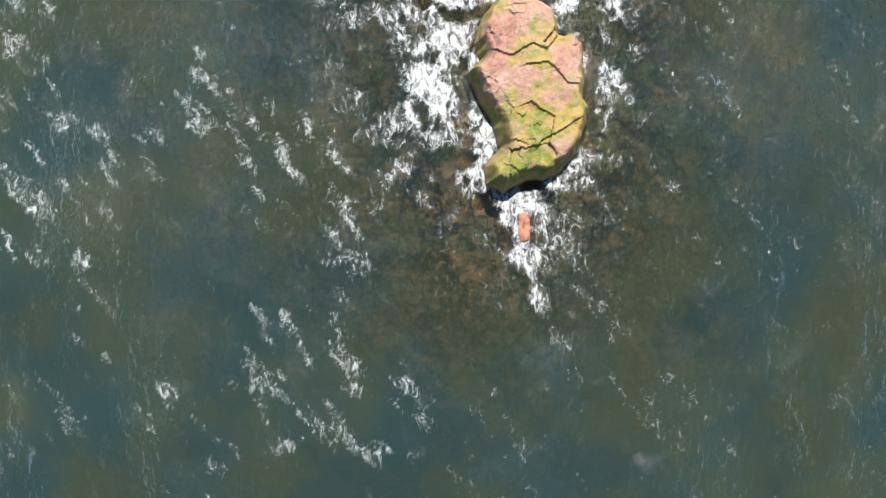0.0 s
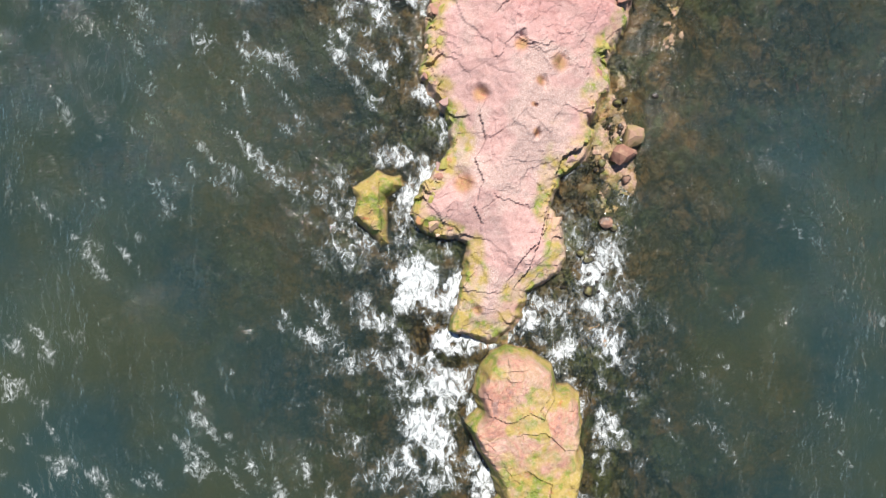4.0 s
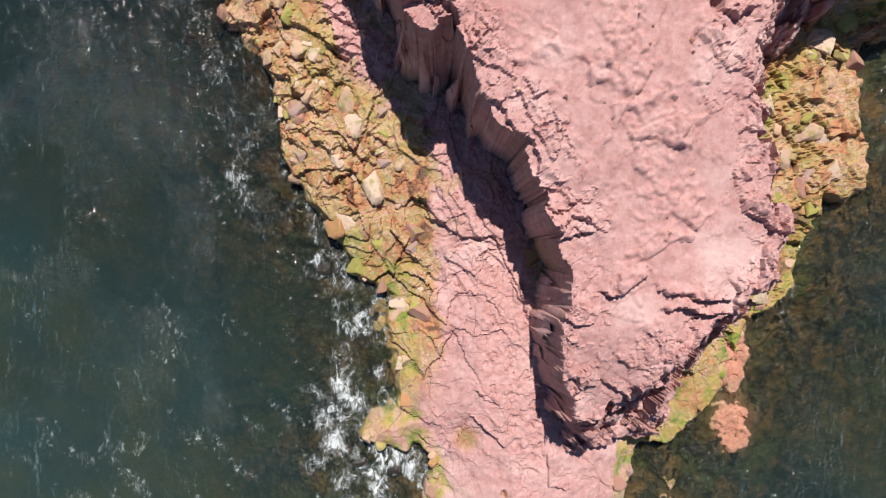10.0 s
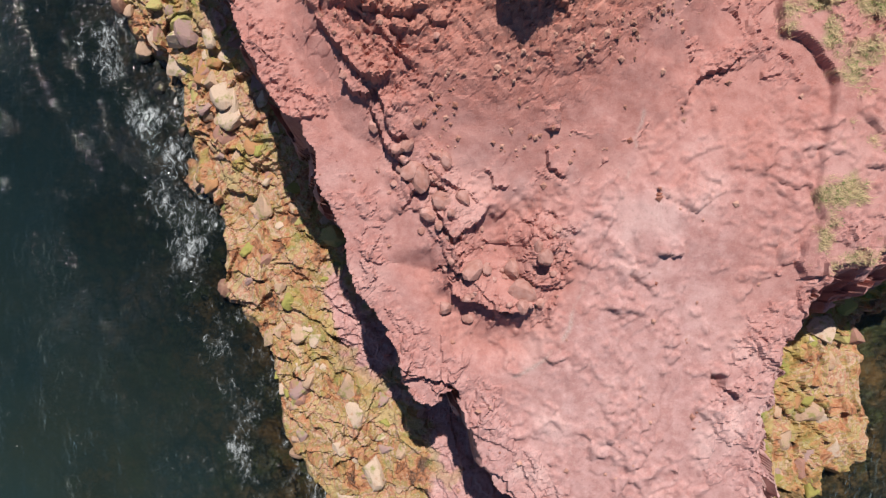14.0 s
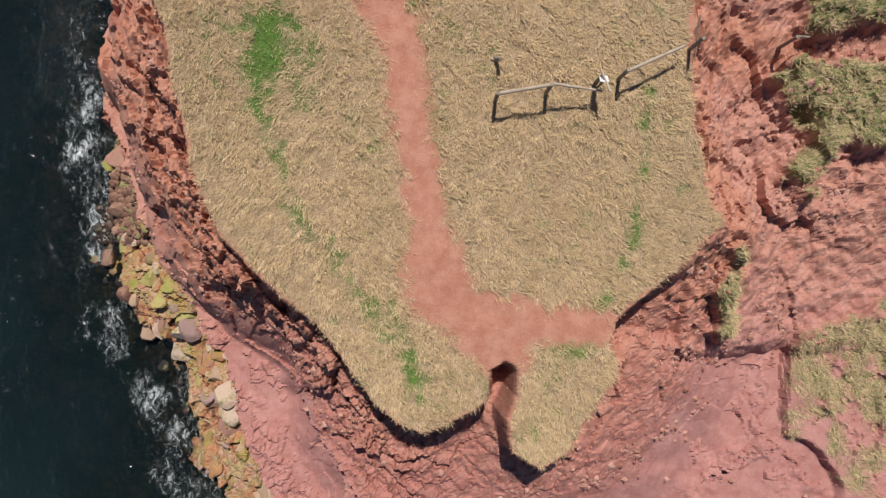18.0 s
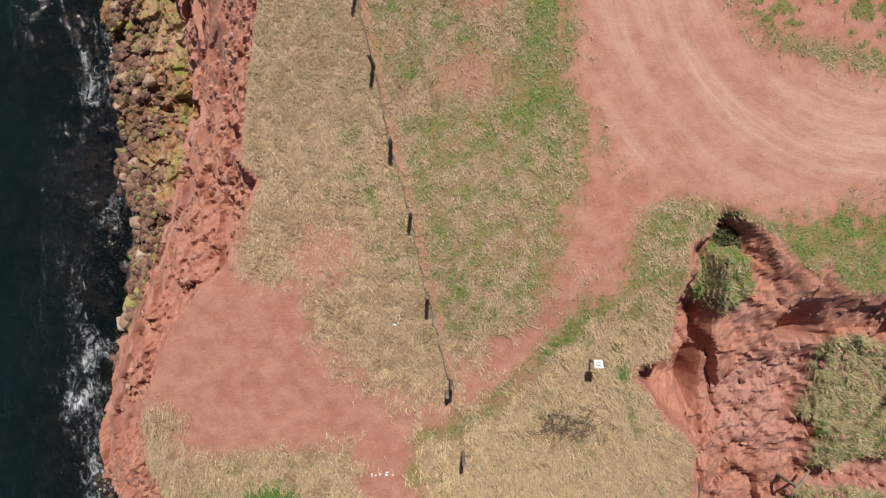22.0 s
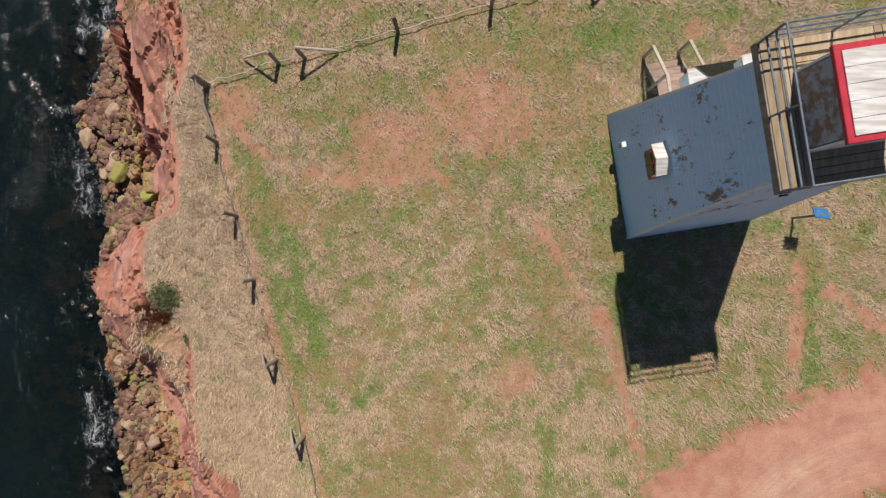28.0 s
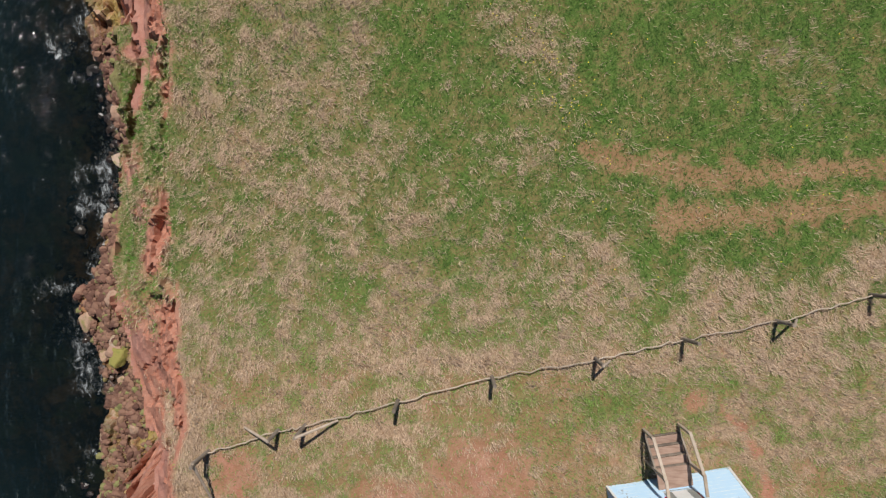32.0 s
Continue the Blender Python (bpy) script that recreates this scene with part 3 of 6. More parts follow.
def sheet(name, X, Y, Z, keep=None, smooth=True):
    """A grid of faces as one mesh."""
    ny, nx = X.shape
    me = bpy.data.meshes.new(name)
    idx = np.arange(nx * ny).reshape(ny, nx)
    quads = np.stack([idx[:-1, :-1], idx[:-1, 1:], idx[1:, 1:], idx[1:, :-1]], -1).reshape(-1, 4)
    pos = np.stack([X, Y, Z], -1).reshape(-1, 3)
    used = None
    if keep is not None:
        quads = quads[keep[quads].any(1)] if keep.ndim == 1 else quads[keep.ravel()]
        used = np.unique(quads)
        back = np.zeros(nx * ny, np.int64)
        back[used] = np.arange(len(used))
        quads, pos = back[quads], pos[used]
    fill(me, pos, quads, smooth)
    return new(name, me), used


def fill(me, pos, faces, smooth=True):
    """Vertices and faces of one size, quickly."""
    n, k = faces.shape
    me.vertices.add(len(pos))
    me.vertices.foreach_set("co", np.ascontiguousarray(pos, np.float32).ravel())
    me.loops.add(n * k)
    me.loops.foreach_set("vertex_index", faces.astype(np.int32).ravel())
    me.polygons.add(n)
    me.polygons.foreach_set("loop_start", np.arange(0, n * k, k, dtype=np.int32))
    me.update(calc_edges=True)
    me.polygons.foreach_set("use_smooth", np.full(n, smooth))


def paint(me, name, *channels):
    """A zone attribute on the vertices: three values."""
    a = me.color_attributes.new(name, "FLOAT_COLOR", "POINT")
    c = np.ones((len(me.vertices), 4), np.float32)
    for i, ch in enumerate(channels):
        c[:, i] = ch
    a.data.foreach_set("color", c.ravel())

# ---- ground materials ----
def ground_material():
    m = Mat("headland")
    grass, green, dust = m.attr("cover", "rgb")          # turf, how green it is, pale wheel dust
    wet, weed, soil = m.attr("rock", "rgb")              # under the tide, algae, red soil over rock
    pale, block, shelf = m.attr("tone", "rgb")           # bleached rock, each block's own number, tide shelf
    n1, n2, n3 = m.noise(0.35, 5), m.noise(2.2, 6, 0.6), m.noise(14, 5, 0.65)
    pink = m.mix(m.ramp(n2, 0.3, 0.72), (0.385, 0.195, 0.18), (0.49, 0.285, 0.27))
    pink = m.mix(m.ramp(n1, 0.5, 0.72), pink, (0.54, 0.35, 0.33))
    pink = m.mix(m.ramp(n3, 0.55, 0.8, 0, 0.35), pink, (0.6, 0.43, 0.39))
    white = m.mix(m.ramp(n3, 0.35, 0.7), (0.36, 0.235, 0.205), (0.51, 0.40, 0.365))
    pink = m.mix(pale, pink, white)
    red = m.mix(m.ramp(n2, 0.3, 0.7), (0.385, 0.155, 0.10), (0.475, 0.23, 0.158))
    red = m.mix(m.ramp(n3, 0.5, 0.8, 0, 0.5), red, (0.50, 0.27, 0.205))
    away = m.t.nodes.new("ShaderNodeVectorMath")
    away.operation = "DISTANCE"
    m.t.links.new(m.where((1, 1.05, 0)), away.inputs[0])
    away.inputs[1].default_value = (13.5, 108.36, 0)
    ring = m.t.nodes.new("ShaderNodeCombineXYZ")
    m.put(ring.inputs[0], away.outputs["Value"])
    m.put(ring.inputs[1], m.math("MULTIPLY", n1, 1.0))
    tracks = m.ramp(m.noise(6.0, 5, 0.65, at=ring.outputs[0]), 0.34, 0.72)
    red = m.mix(m.math("MULTIPLY", dust, m.math("ADD", 0.3, m.math("MULTIPLY", tracks, 0.5))), red, (0.60, 0.40, 0.285))
    high = m.t.nodes.new("ShaderNodeSeparateXYZ")
    m.t.links.new(m.geo.outputs["Position"], high.inputs[0])
    dusky = m.mix(m.ramp(n2, 0.3, 0.7), (0.35, 0.135, 0.11), (0.42, 0.19, 0.16))
    dusky = m.mix(m.ramp(n3, 0.5, 0.8, 0, 0.5), dusky, (0.47, 0.26, 0.23))
    red = m.mix(m.math("MAXIMUM", m.ramp(high.outputs[2], 11.0, 15.0), m.math("MAXIMUM", m.ramp(high.outputs[1], 74.0, 80.0), m.ramp(high.outputs[2], 1.1, 0.5))), dusky, red)
    rock = m.mix(soil, pink, red)
    # the tide shelf: every block has its own colour
    ramp = m.t.nodes.new("ShaderNodeValToRGB")
    ramp.color_ramp.interpolation = "LINEAR"
    tones = ((0.0, (0.10, 0.05, 0.03)), (0.2, (0.34, 0.13, 0.055)), (0.33, (0.42, 0.22, 0.12)), (0.44, (0.26, 0.19, 0.05)), (0.55, (0.47, 0.33, 0.23)), (0.66, (0.36, 0.15, 0.09)), (0.8, (0.40, 0.29, 0.14)))
    el = ramp.color_ramp.elements
    el[0].position, el[0].color = 0.0, (*tones[0][1], 1)
    el[1].position, el[1].color = tones[1][0], (*tones[1][1], 1)
    for p, c in tones[2:]:
        el.new(p).color = (*c, 1)
    m.t.links.new(m.math("ADD", m.math("MULTIPLY", block, 0.5), m.math("ADD", 0.2, m.math("MULTIPLY", m.math("SUBTRACT", m.noise(0.5, 7, 0.72, warp=0.8), 0.5), 3.0))), ramp.inputs[0])
    bedrock = m.mix(m.ramp(n3, 0.45, 0.75, 0, 0.2), ramp.outputs[0], (0.48, 0.35, 0.26))
    rock = m.mix(shelf, rock, bedrock)
    kind = m.noise(0.9, 4, 0.6)
    algae = m.mix(m.ramp(kind, 0.47, 0.58), (0.33, 0.25, 0.07), (0.17, 0.21, 0.03))
    algae = m.mix(m.ramp(kind, 0.60, 0.68), algae, (0.08, 0.125, 0.02))
    algae = m.mix(m.ramp(kind, 0.38, 0.30), algae, (0.36, 0.15, 0.055))
    algae = m.mix(m.ramp(n3, 0.55, 0.75, 0, 0.6), algae, (0.44, 0.38, 0.16))
    rock = m.mix(m.math("MULTIPLY", weed, m.ramp(n2, 0.25, 0.55, 0.35, 1.0), True), rock, algae)
    # under water: dark weed, brown stones
    stone = m.cells(0.75, at=m.where((1, 0.8, 1)))
    bed = m.mix(m.ramp(kind, 0.4, 0.62), (0.06, 0.045, 0.028), (0.26, 0.13, 0.055))
    bed = m.mix(m.ramp(n1, 0.48, 0.6), bed, (0.09, 0.095, 0.035))
    bed = m.mix(m.ramp(stone, 0.45, 0.2, 0, 0.75), bed, m.mix(n2, (0.02, 0.018, 0.013), (0.26, 0.14, 0.06)))
    bed = m.mix(m.ramp(m.noise(0.6, 6, 0.68), 0.5, 0.58, 0, 0.85), bed, (0.014, 0.014, 0.011))
    rock = m.mix(m.math("MULTIPLY", wet, 0.95), rock, bed)
    straw = m.mix(m.ramp(n2, 0.3, 0.7), (0.31, 0.215, 0.125), (0.45, 0.33, 0.215))
    lush = m.mix(m.ramp(n3, 0.3, 0.7), (0.055, 0.11, 0.018), (0.13, 0.21, 0.04))
    speck = m.noise(26, 4, 0.7)
    straw = m.mix(m.ramp(m.noise(20, 5, 0.75, at=m.where((1, 0.45, 1), 0.5)), 0.38, 0.62), (0.22, 0.15, 0.09), m.mix(0.45, straw, (0.62, 0.47, 0.30)))
    mottle = m.noise(5.5, 6, 0.76)
    rock = m.mix(m.math("MULTIPLY", m.ramp(mottle, 0.53, 0.66, 0, 0.42), m.math("SUBTRACT", 1.0, m.math("MULTIPLY", soil, 0.6))), rock, m.mix(0.6, rock, (0.07, 0.04, 0.035)))
    rock = m.mix(m.math("MULTIPLY", m.ramp(mottle, 0.46, 0.34, 0, 0.38), m.math("SUBTRACT", 1.0, m.math("MULTIPLY", soil, 0.85))), rock, m.mix(0.5, rock, (0.72, 0.58, 0.52)))
    rock = m.mix(m.ramp(speck, 0.56, 0.68, 0, 0.45), rock, m.mix(0.55, rock, (0.05, 0.03, 0.025)))
    rock = m.mix(m.ramp(speck, 0.44, 0.34, 0, 0.30), rock, m.mix(0.5, rock, (0.75, 0.62, 0.56)))
    color = m.mix(grass, rock, m.mix(green, straw, lush))
    crack2 = m.math("MINIMUM", m.cells(7.0, "DISTANCE_TO_EDGE", at=m.where((1, 0.7, 1), -0.4)), 0.06)
    h = m.math("ADD", m.math("MULTIPLY", n3, 0.022), m.math("MULTIPLY", speck, 0.018))
    h = m.math("ADD", h, m.math("MULTIPLY", n2, m.math("MULTIPLY", 0.022, m.math("SUBTRACT", 1.0, dust))))
    stone_only = m.math("MULTIPLY", m.math("SUBTRACT", 1.0, soil), m.math("SUBTRACT", 1.0, grass))
    h = m.math("ADD", h, m.math("MULTIPLY", m.math("MULTIPLY", stone_only, m.ramp(m.noise(0.8, 3), 0.5, 0.62)), m.math("MULTIPLY", crack2, 0.1)))
    return m.set(color, m.ramp(wet, 0, 1, 0.9, 0.45), m.bump(h, 0.9, 1.0), spec=0.3)


def water_material():
    m = Mat("sea_water")
    foam_glint, murk, silt = m.attr("water", "rgb")
    t = m.t
    long = m.noise(0.8, 3, 0.5, at=m.where((1.0, 0.55, 1), 0.55), warp=0.4)
    short = m.noise(2.6, 3, 0.5, at=m.where((1, 0.55, 1), 0.3), warp=0.6)
    h = m.math("ADD", m.math("MULTIPLY", long, 0.42), m.math("MULTIPLY", short, 0.17))
    h = m.math("ADD", h, m.math("MULTIPLY", m.noise(9.0, 2, 0.5, at=m.where((1, 0.6, 1), 0.4)), 0.045))
    gust = m.ramp(m.noise(0.22, 4, 0.6, at=m.where((1, 0.4, 1), 0.6)), 0.40, 0.64, 0.55, 1.5)
    h = m.math("MULTIPLY", h, m.math("MULTIPLY", gust, m.math("ADD", 0.8, m.math("MULTIPLY", silt, 0.8))))
    normal = m.bump(h, 1.0, 1.0)
    teal = m.mix(m.ramp(m.noise(0.12, 4), 0.35, 0.65), (0.020, 0.041, 0.041), (0.036, 0.047, 0.030))
    teal = m.mix(silt, (0.008, 0.018, 0.020), teal)
    body = t.nodes.new("ShaderNodeBsdfDiffuse")
    m.put(body.inputs["Color"], teal)
    clear = t.nodes.new("ShaderNodeBsdfTransparent")
    m.put(clear.inputs[0], m.mix(silt, (0.26, 0.29, 0.27), (0.70, 0.74, 0.66)))
    deep = t.nodes.new("ShaderNodeMixShader")
    m.put(deep.inputs[0], murk)
    t.links.new(clear.outputs[0], deep.inputs[1])
    t.links.new(body.outputs[0], deep.inputs[2])
    gloss = t.nodes.new("ShaderNodeBsdfGlossy")
    gloss.inputs["Roughness"].default_value = 0.08
    t.links.new(normal, gloss.inputs["Normal"])
    fres = t.nodes.new("ShaderNodeFresnel")
    fres.inputs["IOR"].default_value = 1.33
    t.links.new(normal, fres.inputs["Normal"])
    face = t.nodes.new("ShaderNodeMixShader")
    t.links.new(fres.outputs[0], face.inputs[0])
    t.links.new(deep.outputs[0], face.inputs[1])
    t.links.new(gloss.outputs[0], face.inputs[2])
    froth_glint = t.nodes.new("ShaderNodeBsdfDiffuse")
    froth_glint.inputs[0].default_value = (0.72, 0.76, 0.77, 1)
    # thick foam closes to white, thin foam and painted sun glints break into torn streaks
    torn = m.noise(2.3, 8, 0.76, at=m.where((1, 0.6, 1), 0.5), warp=1.2)
    fine = m.noise(9.0, 6, 0.72, at=m.where((1, 0.7, 1), 0.4), warp=0.9)
    thick = m.math("MINIMUM", foam_glint, 1.2)
    f = m.ramp(m.math("ADD", torn, m.math("MULTIPLY", thick, 0.22)), 0.60, 0.92)
    milk = m.math("MULTIPLY", m.ramp(m.math("ADD", m.math("MULTIPLY", torn, 0.5), m.math("MULTIPLY", fine, 0.5)), 0.47, 0.62, 0, 0.5), m.ramp(thick, 0.25, 0.9))
    f = m.math("MAXIMUM", f, milk)
    f = m.math("MULTIPLY", f, m.ramp(foam_glint, 0.03, 0.4))
    top = t.nodes.new("ShaderNodeMixShader")
    m.put(top.inputs[0], f)
    t.links.new(face.outputs[0], top.inputs[1])
    t.links.new(froth_glint.outputs[0], top.inputs[2])
    t.links.new(top.outputs[0], m.out.inputs["Surface"])
    return m.m


GROUND, WATER = ground_material(), water_material()


# ---- the ground, one sheet to the horizon ----
TRAILS = [pts(q) for q in ("4.6,112.1 5.1,110.4 5.8,107.5", "2.6,114.9 3.6,113.4 4.7,111.3 5.4,109.3", "-6.7,118.7 -5.9,117.3 -4.9,116.5 -3.2,116.1 0,116.1", "11.5,112.7 13.2,111.5",
                           "10.5,113.3 10.3,109.3", "8.5,120.3 9.4,118.9 10,117.3", "4.4,127.9 8,127.2 13.5,127.6", "6.5,126 10,126.1 13.5,126.6")]
GREENS = [(pts(q), w) for q, w in (("-5.5,86.3 -4.9,85.8", 1.5), ("-5.3,86.5 -5.9,84.2 -4.4,80.4 -2.6,78.2 -1.2,76.6 -.8,74.9", 0.4), ("-1,87.9 -.7,85.4 .1,81.1", 0.25), ("6.4,84.7 6.2,80.2 5,77.8", 0.3), ("5.2,91.3 5.6,89.9 6,88.5", 0.25),
                                   ("3.2,102.6 3,100.9 2.6,98.4", 0.5), ("3.8,104.6 3.3,102.9 2.9,101.9", 0.5), ("-3.6,102.4 -3.1,100.1 -2.5,96.2 -1.6,93.6", 0.35), ("-5.6,115 -4.7,110.5 -3.9,105.6 -3.6,101.6 -2.8,99.5", 0.3),
                                   ("-5.7,116.5 -4.6,113.8 -3.6,110.2", 0.3), ("4.6,117.5 4.6,115 5.2,112", 0.5), ("3,120 6,120.5 9,121", 0.8), ("-2.9,124 -2.6,123", 0.4), ("-4.6,128.9 -4.9,127.4", 0.35),
                                   ("-1.2,134 -.9,129.4 .2,127 1.5,125.5", 1.3), ("-.8,88.6 .8,89 2.2,90.3 3.6,91.6 5.2,93.6", 0.35), ("10.9,113 10.8,109.5", 0.3), ("11.5,94.9 14,95", 0.5), ("3,76.5 4.5,76.3", 0.4))]
BARE = [(1.1, 118.1, 1.7), (7.5, 120.6, 0.6), (-1.5, 117.1, 1.6), (-6.2, 118.3, 0.9), (-3.8, 94.0, 1.7), (1.1, 102.0, 1.3), (-5.2, 91.7, 0.8), (0.5, 99.5, 1.5), (2.0, 110.0, 1.2)]
LUSH = pts("-3.2,140 -1.6,130.5 -.3,128 1.2,125.8 3.5,125.6 6,124.6 9,124.6 14,125.4 40,130 40,170 0,170")


def zones(X, Y, g):
    """Turf, greenness, dust; under water, algae, soil; paleness, block number, tide shelf."""
    z, top = g["z"], g["top"]
    n, n2, n3 = fbm(X, Y, 1.6, 4, 70), fbm(X, Y, 6.0, 3, 71), fbm(X, Y, 0.5, 3, 72)
    n4 = fbm(X, Y, 0.25, 2, 73)
    X2, Y2 = X + 3.0 * (n - 0.5), Y + 3.0 * (fbm(X, Y, 1.8, 4, 74) - 0.5)
    path, terr, road = inside(X, Y, PATH), inside(X, Y, TERRACE), inside(X, Y, ROAD)
    bare = np.maximum(np.maximum(step(path + 0.2 + 0.6 * (n3 - 0.5) + 0.5 * (n4 - 0.5), -0.45, 0.25), step(terr + 1.5 * (n - 0.5) + 0.9 * (n3 - 0.5) + 0.8 * (n4 - 0.5), -1.0, 0.5)), step(road + 1.2 * (n - 0.5) + 1.0 * (n3 - 0.5) + 1.2 * (n4 - 0.5), -0.8, 0.4))
    for line in TRAILS:
        bare = np.maximum(bare, (0.9 if line[0][1] < 124 else 0.6) * step((0.26 if line[0][1] < 124 else 0.5) - near_line(X, Y, line) + 0.5 * (n3 - 0.5) + 0.8 * (n4 - 0.5), -0.1, 0.3))
    for x, y, r in BARE:
        bare = np.maximum(bare, 0.75 * step(1 - np.hypot(X - x, Y - y) / r + 1.2 * (n - 0.5) + 0.9 * (n4 - 0.5), 0.0, 0.6))
    island = step(inside(X, Y, ISLAND) + 0.6 * (n - 0.5), -0.3, 0.4)
    fence = np.interp(Y, [p[1] for p in WEST_LINE], [p[0] for p in WEST_LINE])
    bare = np.maximum(bare, 0.7 * step(0.22 - np.abs(X - fence - 0.12) + 0.5 * (n3 - 0.5), 0, 0.2) * step(Y, 89.5, 90.5) * (1 - step(Y, 118, 118.5)))
    inland = step(X - fence, -0.9, 0.8) * step(Y, 90.5, 93) * (1 - step(Y, 121, 122))
    bare = np.maximum(bare, inland * (0.12 + 0.4 * step(0.6 * n + 0.5 * n4, 0.54, 0.70)))
    bare = np.maximum(bare, 0.3 * step(n4, 0.4, 0.7) * step(Y, 119, 121))
    bare = np.maximum(bare, island * (1 - step(0.55 * n + 0.5 * n4, 0.50, 0.58)))
    cover = step(top + 0.3 * (n - 0.5), 0.0, 0.2) * (1 - bare)
    shelf = step(g["grown"] + 0.5 * (n3 - 0.5), -0.1, 0.2)
    cover = np.maximum(cover, shelf * step(n + 0.3 * (n3 - 0.5), 0.40, 0.62) * 0.8)
    cover = np.maximum(cover, 0.92 * step(g["bank"] + 0.5 * (n - 0.5), 0.4, 0.7))
    bank = step(Y, 106, 113) * step(g["s"] + 0.9 * (n - 0.5), 0.35, 0.75) * (X < -4) * (top < 0.2) * step(n, 0.48, 0.6)
    cover = np.maximum(cover, 0.85 * bank)
    lawn = step(Y, 121, 125) * step(z + 3.0 * (n - 0.5), 9.0, 12.0) * (X < -4) * (top < 0.2) * step(n, 0.40, 0.58)
    cover = np.maximum(cover, 0.85 * lawn)
    tall = np.clip(0.12 + 0.38 * inland + 0.42 * step(Y, 121, 122.5), 0, 1)
    tall = tall + 0.2 * step(X, 8, 9) * step(Y, 80, 84) * (1 - step(Y, 94, 95))
    for line, w in GREENS:
        Y0 = line[0][1]
        tall = tall + (0.2 if Y0 > 95 else 0.46) * np.exp(-(near_line(X, Y, line) / w) ** 2)
    tall = tall + 0.75 * step(inside(X, Y, LUSH) + 1.6 * (n - 0.5), -0.6, 0.8) * (0.3 + 0.7 * step(n2 + 0.4 * (n - 0.5), 0.40, 0.58))
    near_road = np.minimum(np.abs(terr), np.abs(road))
    tall = tall + 0.22 * np.exp(-(near_road / 0.45) ** 2)
    green = 0.95 * step(tall + 0.45 * (n - 0.5) + 0.65 * (n3 - 0.5) + 0.7 * (n4 - 0.5), 0.2, 0.88)
    green = np.maximum(green, np.maximum(shelf * 0.35, np.maximum(0.7 * lawn, 0.45 * g["bank"])))
    green = np.maximum(green, island)
    # dust lies in arcs along the wheel tracks
    r, a = np.hypot(X - 13.5, (Y - 103.2) * 1.05), np.arctan2(Y - 103.2, X - 13.5)
    arcs = 0.6 * grain(r * 1.3, a * 1.2, 76) + 0.4 * grain(r * 2.6, a * 2.5, 77)
    dust = np.clip(step(road, 0.0, 0.9) * (0.25 + 0.7 * step(arcs, 0.3, 0.7)), 0, 1)
    dust = dust * (1 - step(terr, -0.6, 0.2))
    wet = step(0.22 - z + 0.5 * (n3 - 0.5), 0, 0.4)
    wet = np.maximum(wet, 0.75 * step(0.75 - z + 0.9 * (n - 0.5), 0, 0.5) * step(Y, 78, 88) * (g["foot"] < 0))
    spit = 1 - step(Y, 45, 54)
    weed = spit * step(1.6 + 2.0 * (n - 0.5) - z - 0.7 * step(g["shore"], 1.0, 1.9), 0, 0.8) * (0.35 + 0.65 * step(n3, 0.35, 0.6))
    weed = np.maximum(weed, spit * step(1.15 + 0.55 * (X < 2.5) - g["shore"] + 2.0 * (n - 0.5), 0, 0.6) * (0.4 + 0.6 * step(n3, 0.35, 0.6)) * 0.85 * (g["shore"] > 0))
    strip = np.exp(-((g["foot"] + 0.8) / 0.55) ** 2) * step(n + 0.15 * (X > 10), 0.42, 0.62) * np.maximum(step(Y, 50, 58), X > 10)
    weed = np.maximum(weed, np.maximum(0.9 * strip, 0.6 * (1 - spit) * (0.85 - 0.5 * step(Y, 80, 90)) * step(n + 0.3 * (n3 - 0.5) + 0.08 * (X > 10), 0.57, 0.68)) * (z < 2.6))
    low = (1 - step(z, 2.2, 2.9)) * (g["foot"] < 0.3)
    tide = low * step(Y + 0.9 * np.abs(X - 4) + 4 * (n - 0.5), 42, 47)
    inner = np.interp(Y, [30, 43, 48, 54, 57], [0.3, 0.2, -0.6, -0.6, -6])
    tide = np.where(X < 5, tide * step(inner - X + 1.6 * (n - 0.5), -0.3, 0.3), tide)
    wet = np.maximum(wet, 0.6 * low * step(Y, 82, 86) * step(n, 0.3, 0.5) * (1 - step(z, 1.0, 1.6)))
    wet = wet * (1 - 0.9 * np.exp(-((g["foot"] + 0.6) / 0.7) ** 2) * step(Y, 90, 97))
    soil = np.maximum(step(g["s"], 0.02, 0.5), bare)
    soil = np.maximum(soil, step(Y, 80, 87) * step(z, 2.0, 3.0) * step(n, 0.3, 0.5))
    upper = step(z, 5, 7)
    soil = np.maximum(soil, upper * step(inside(X2, Y2, BOWL), -1.2, 1.2) * 0.75)
    soil = np.maximum(soil, upper * step(5.5 - X + 3 * (n2 - 0.5), 0, 3) * step(Y, 55, 60) * 0.5)
    soil = np.maximum(soil, upper * step(X + 3 * (n2 - 0.5), 9.5, 12) * step(Y, 56, 62) * 0.5)
    soil = np.maximum(soil, upper * step(Y + 6 * (n - 0.5), 63, 69) * 0.75)
    soil = soil * (1 - 0.5 * step(inside(X2, Y2, PALE_SLAB), -0.4, 0.6))
    seam = 0.85 * np.exp(-(near_line(X + 0.3 * (n3 - 0.5), Y, SEAM) / 0.10) ** 2) * step(n, 0.4, 0.55)
    pale = np.maximum(step(35 + 4 * (n - 0.5) - Y, 0, 5) * (0.45 + 0.5 * step(n, 0.4, 0.6)), seam)
    for hx, hy, hr in HOLES:
        k = np.exp(-(((X - hx) ** 2 + (Y - hy) ** 2) / (1.1 * hr) ** 2) ** 2)
        pale, soil, weed = pale * (1 - k), np.maximum(soil, k), np.maximum(weed * (1 - k), 0.5 * k)
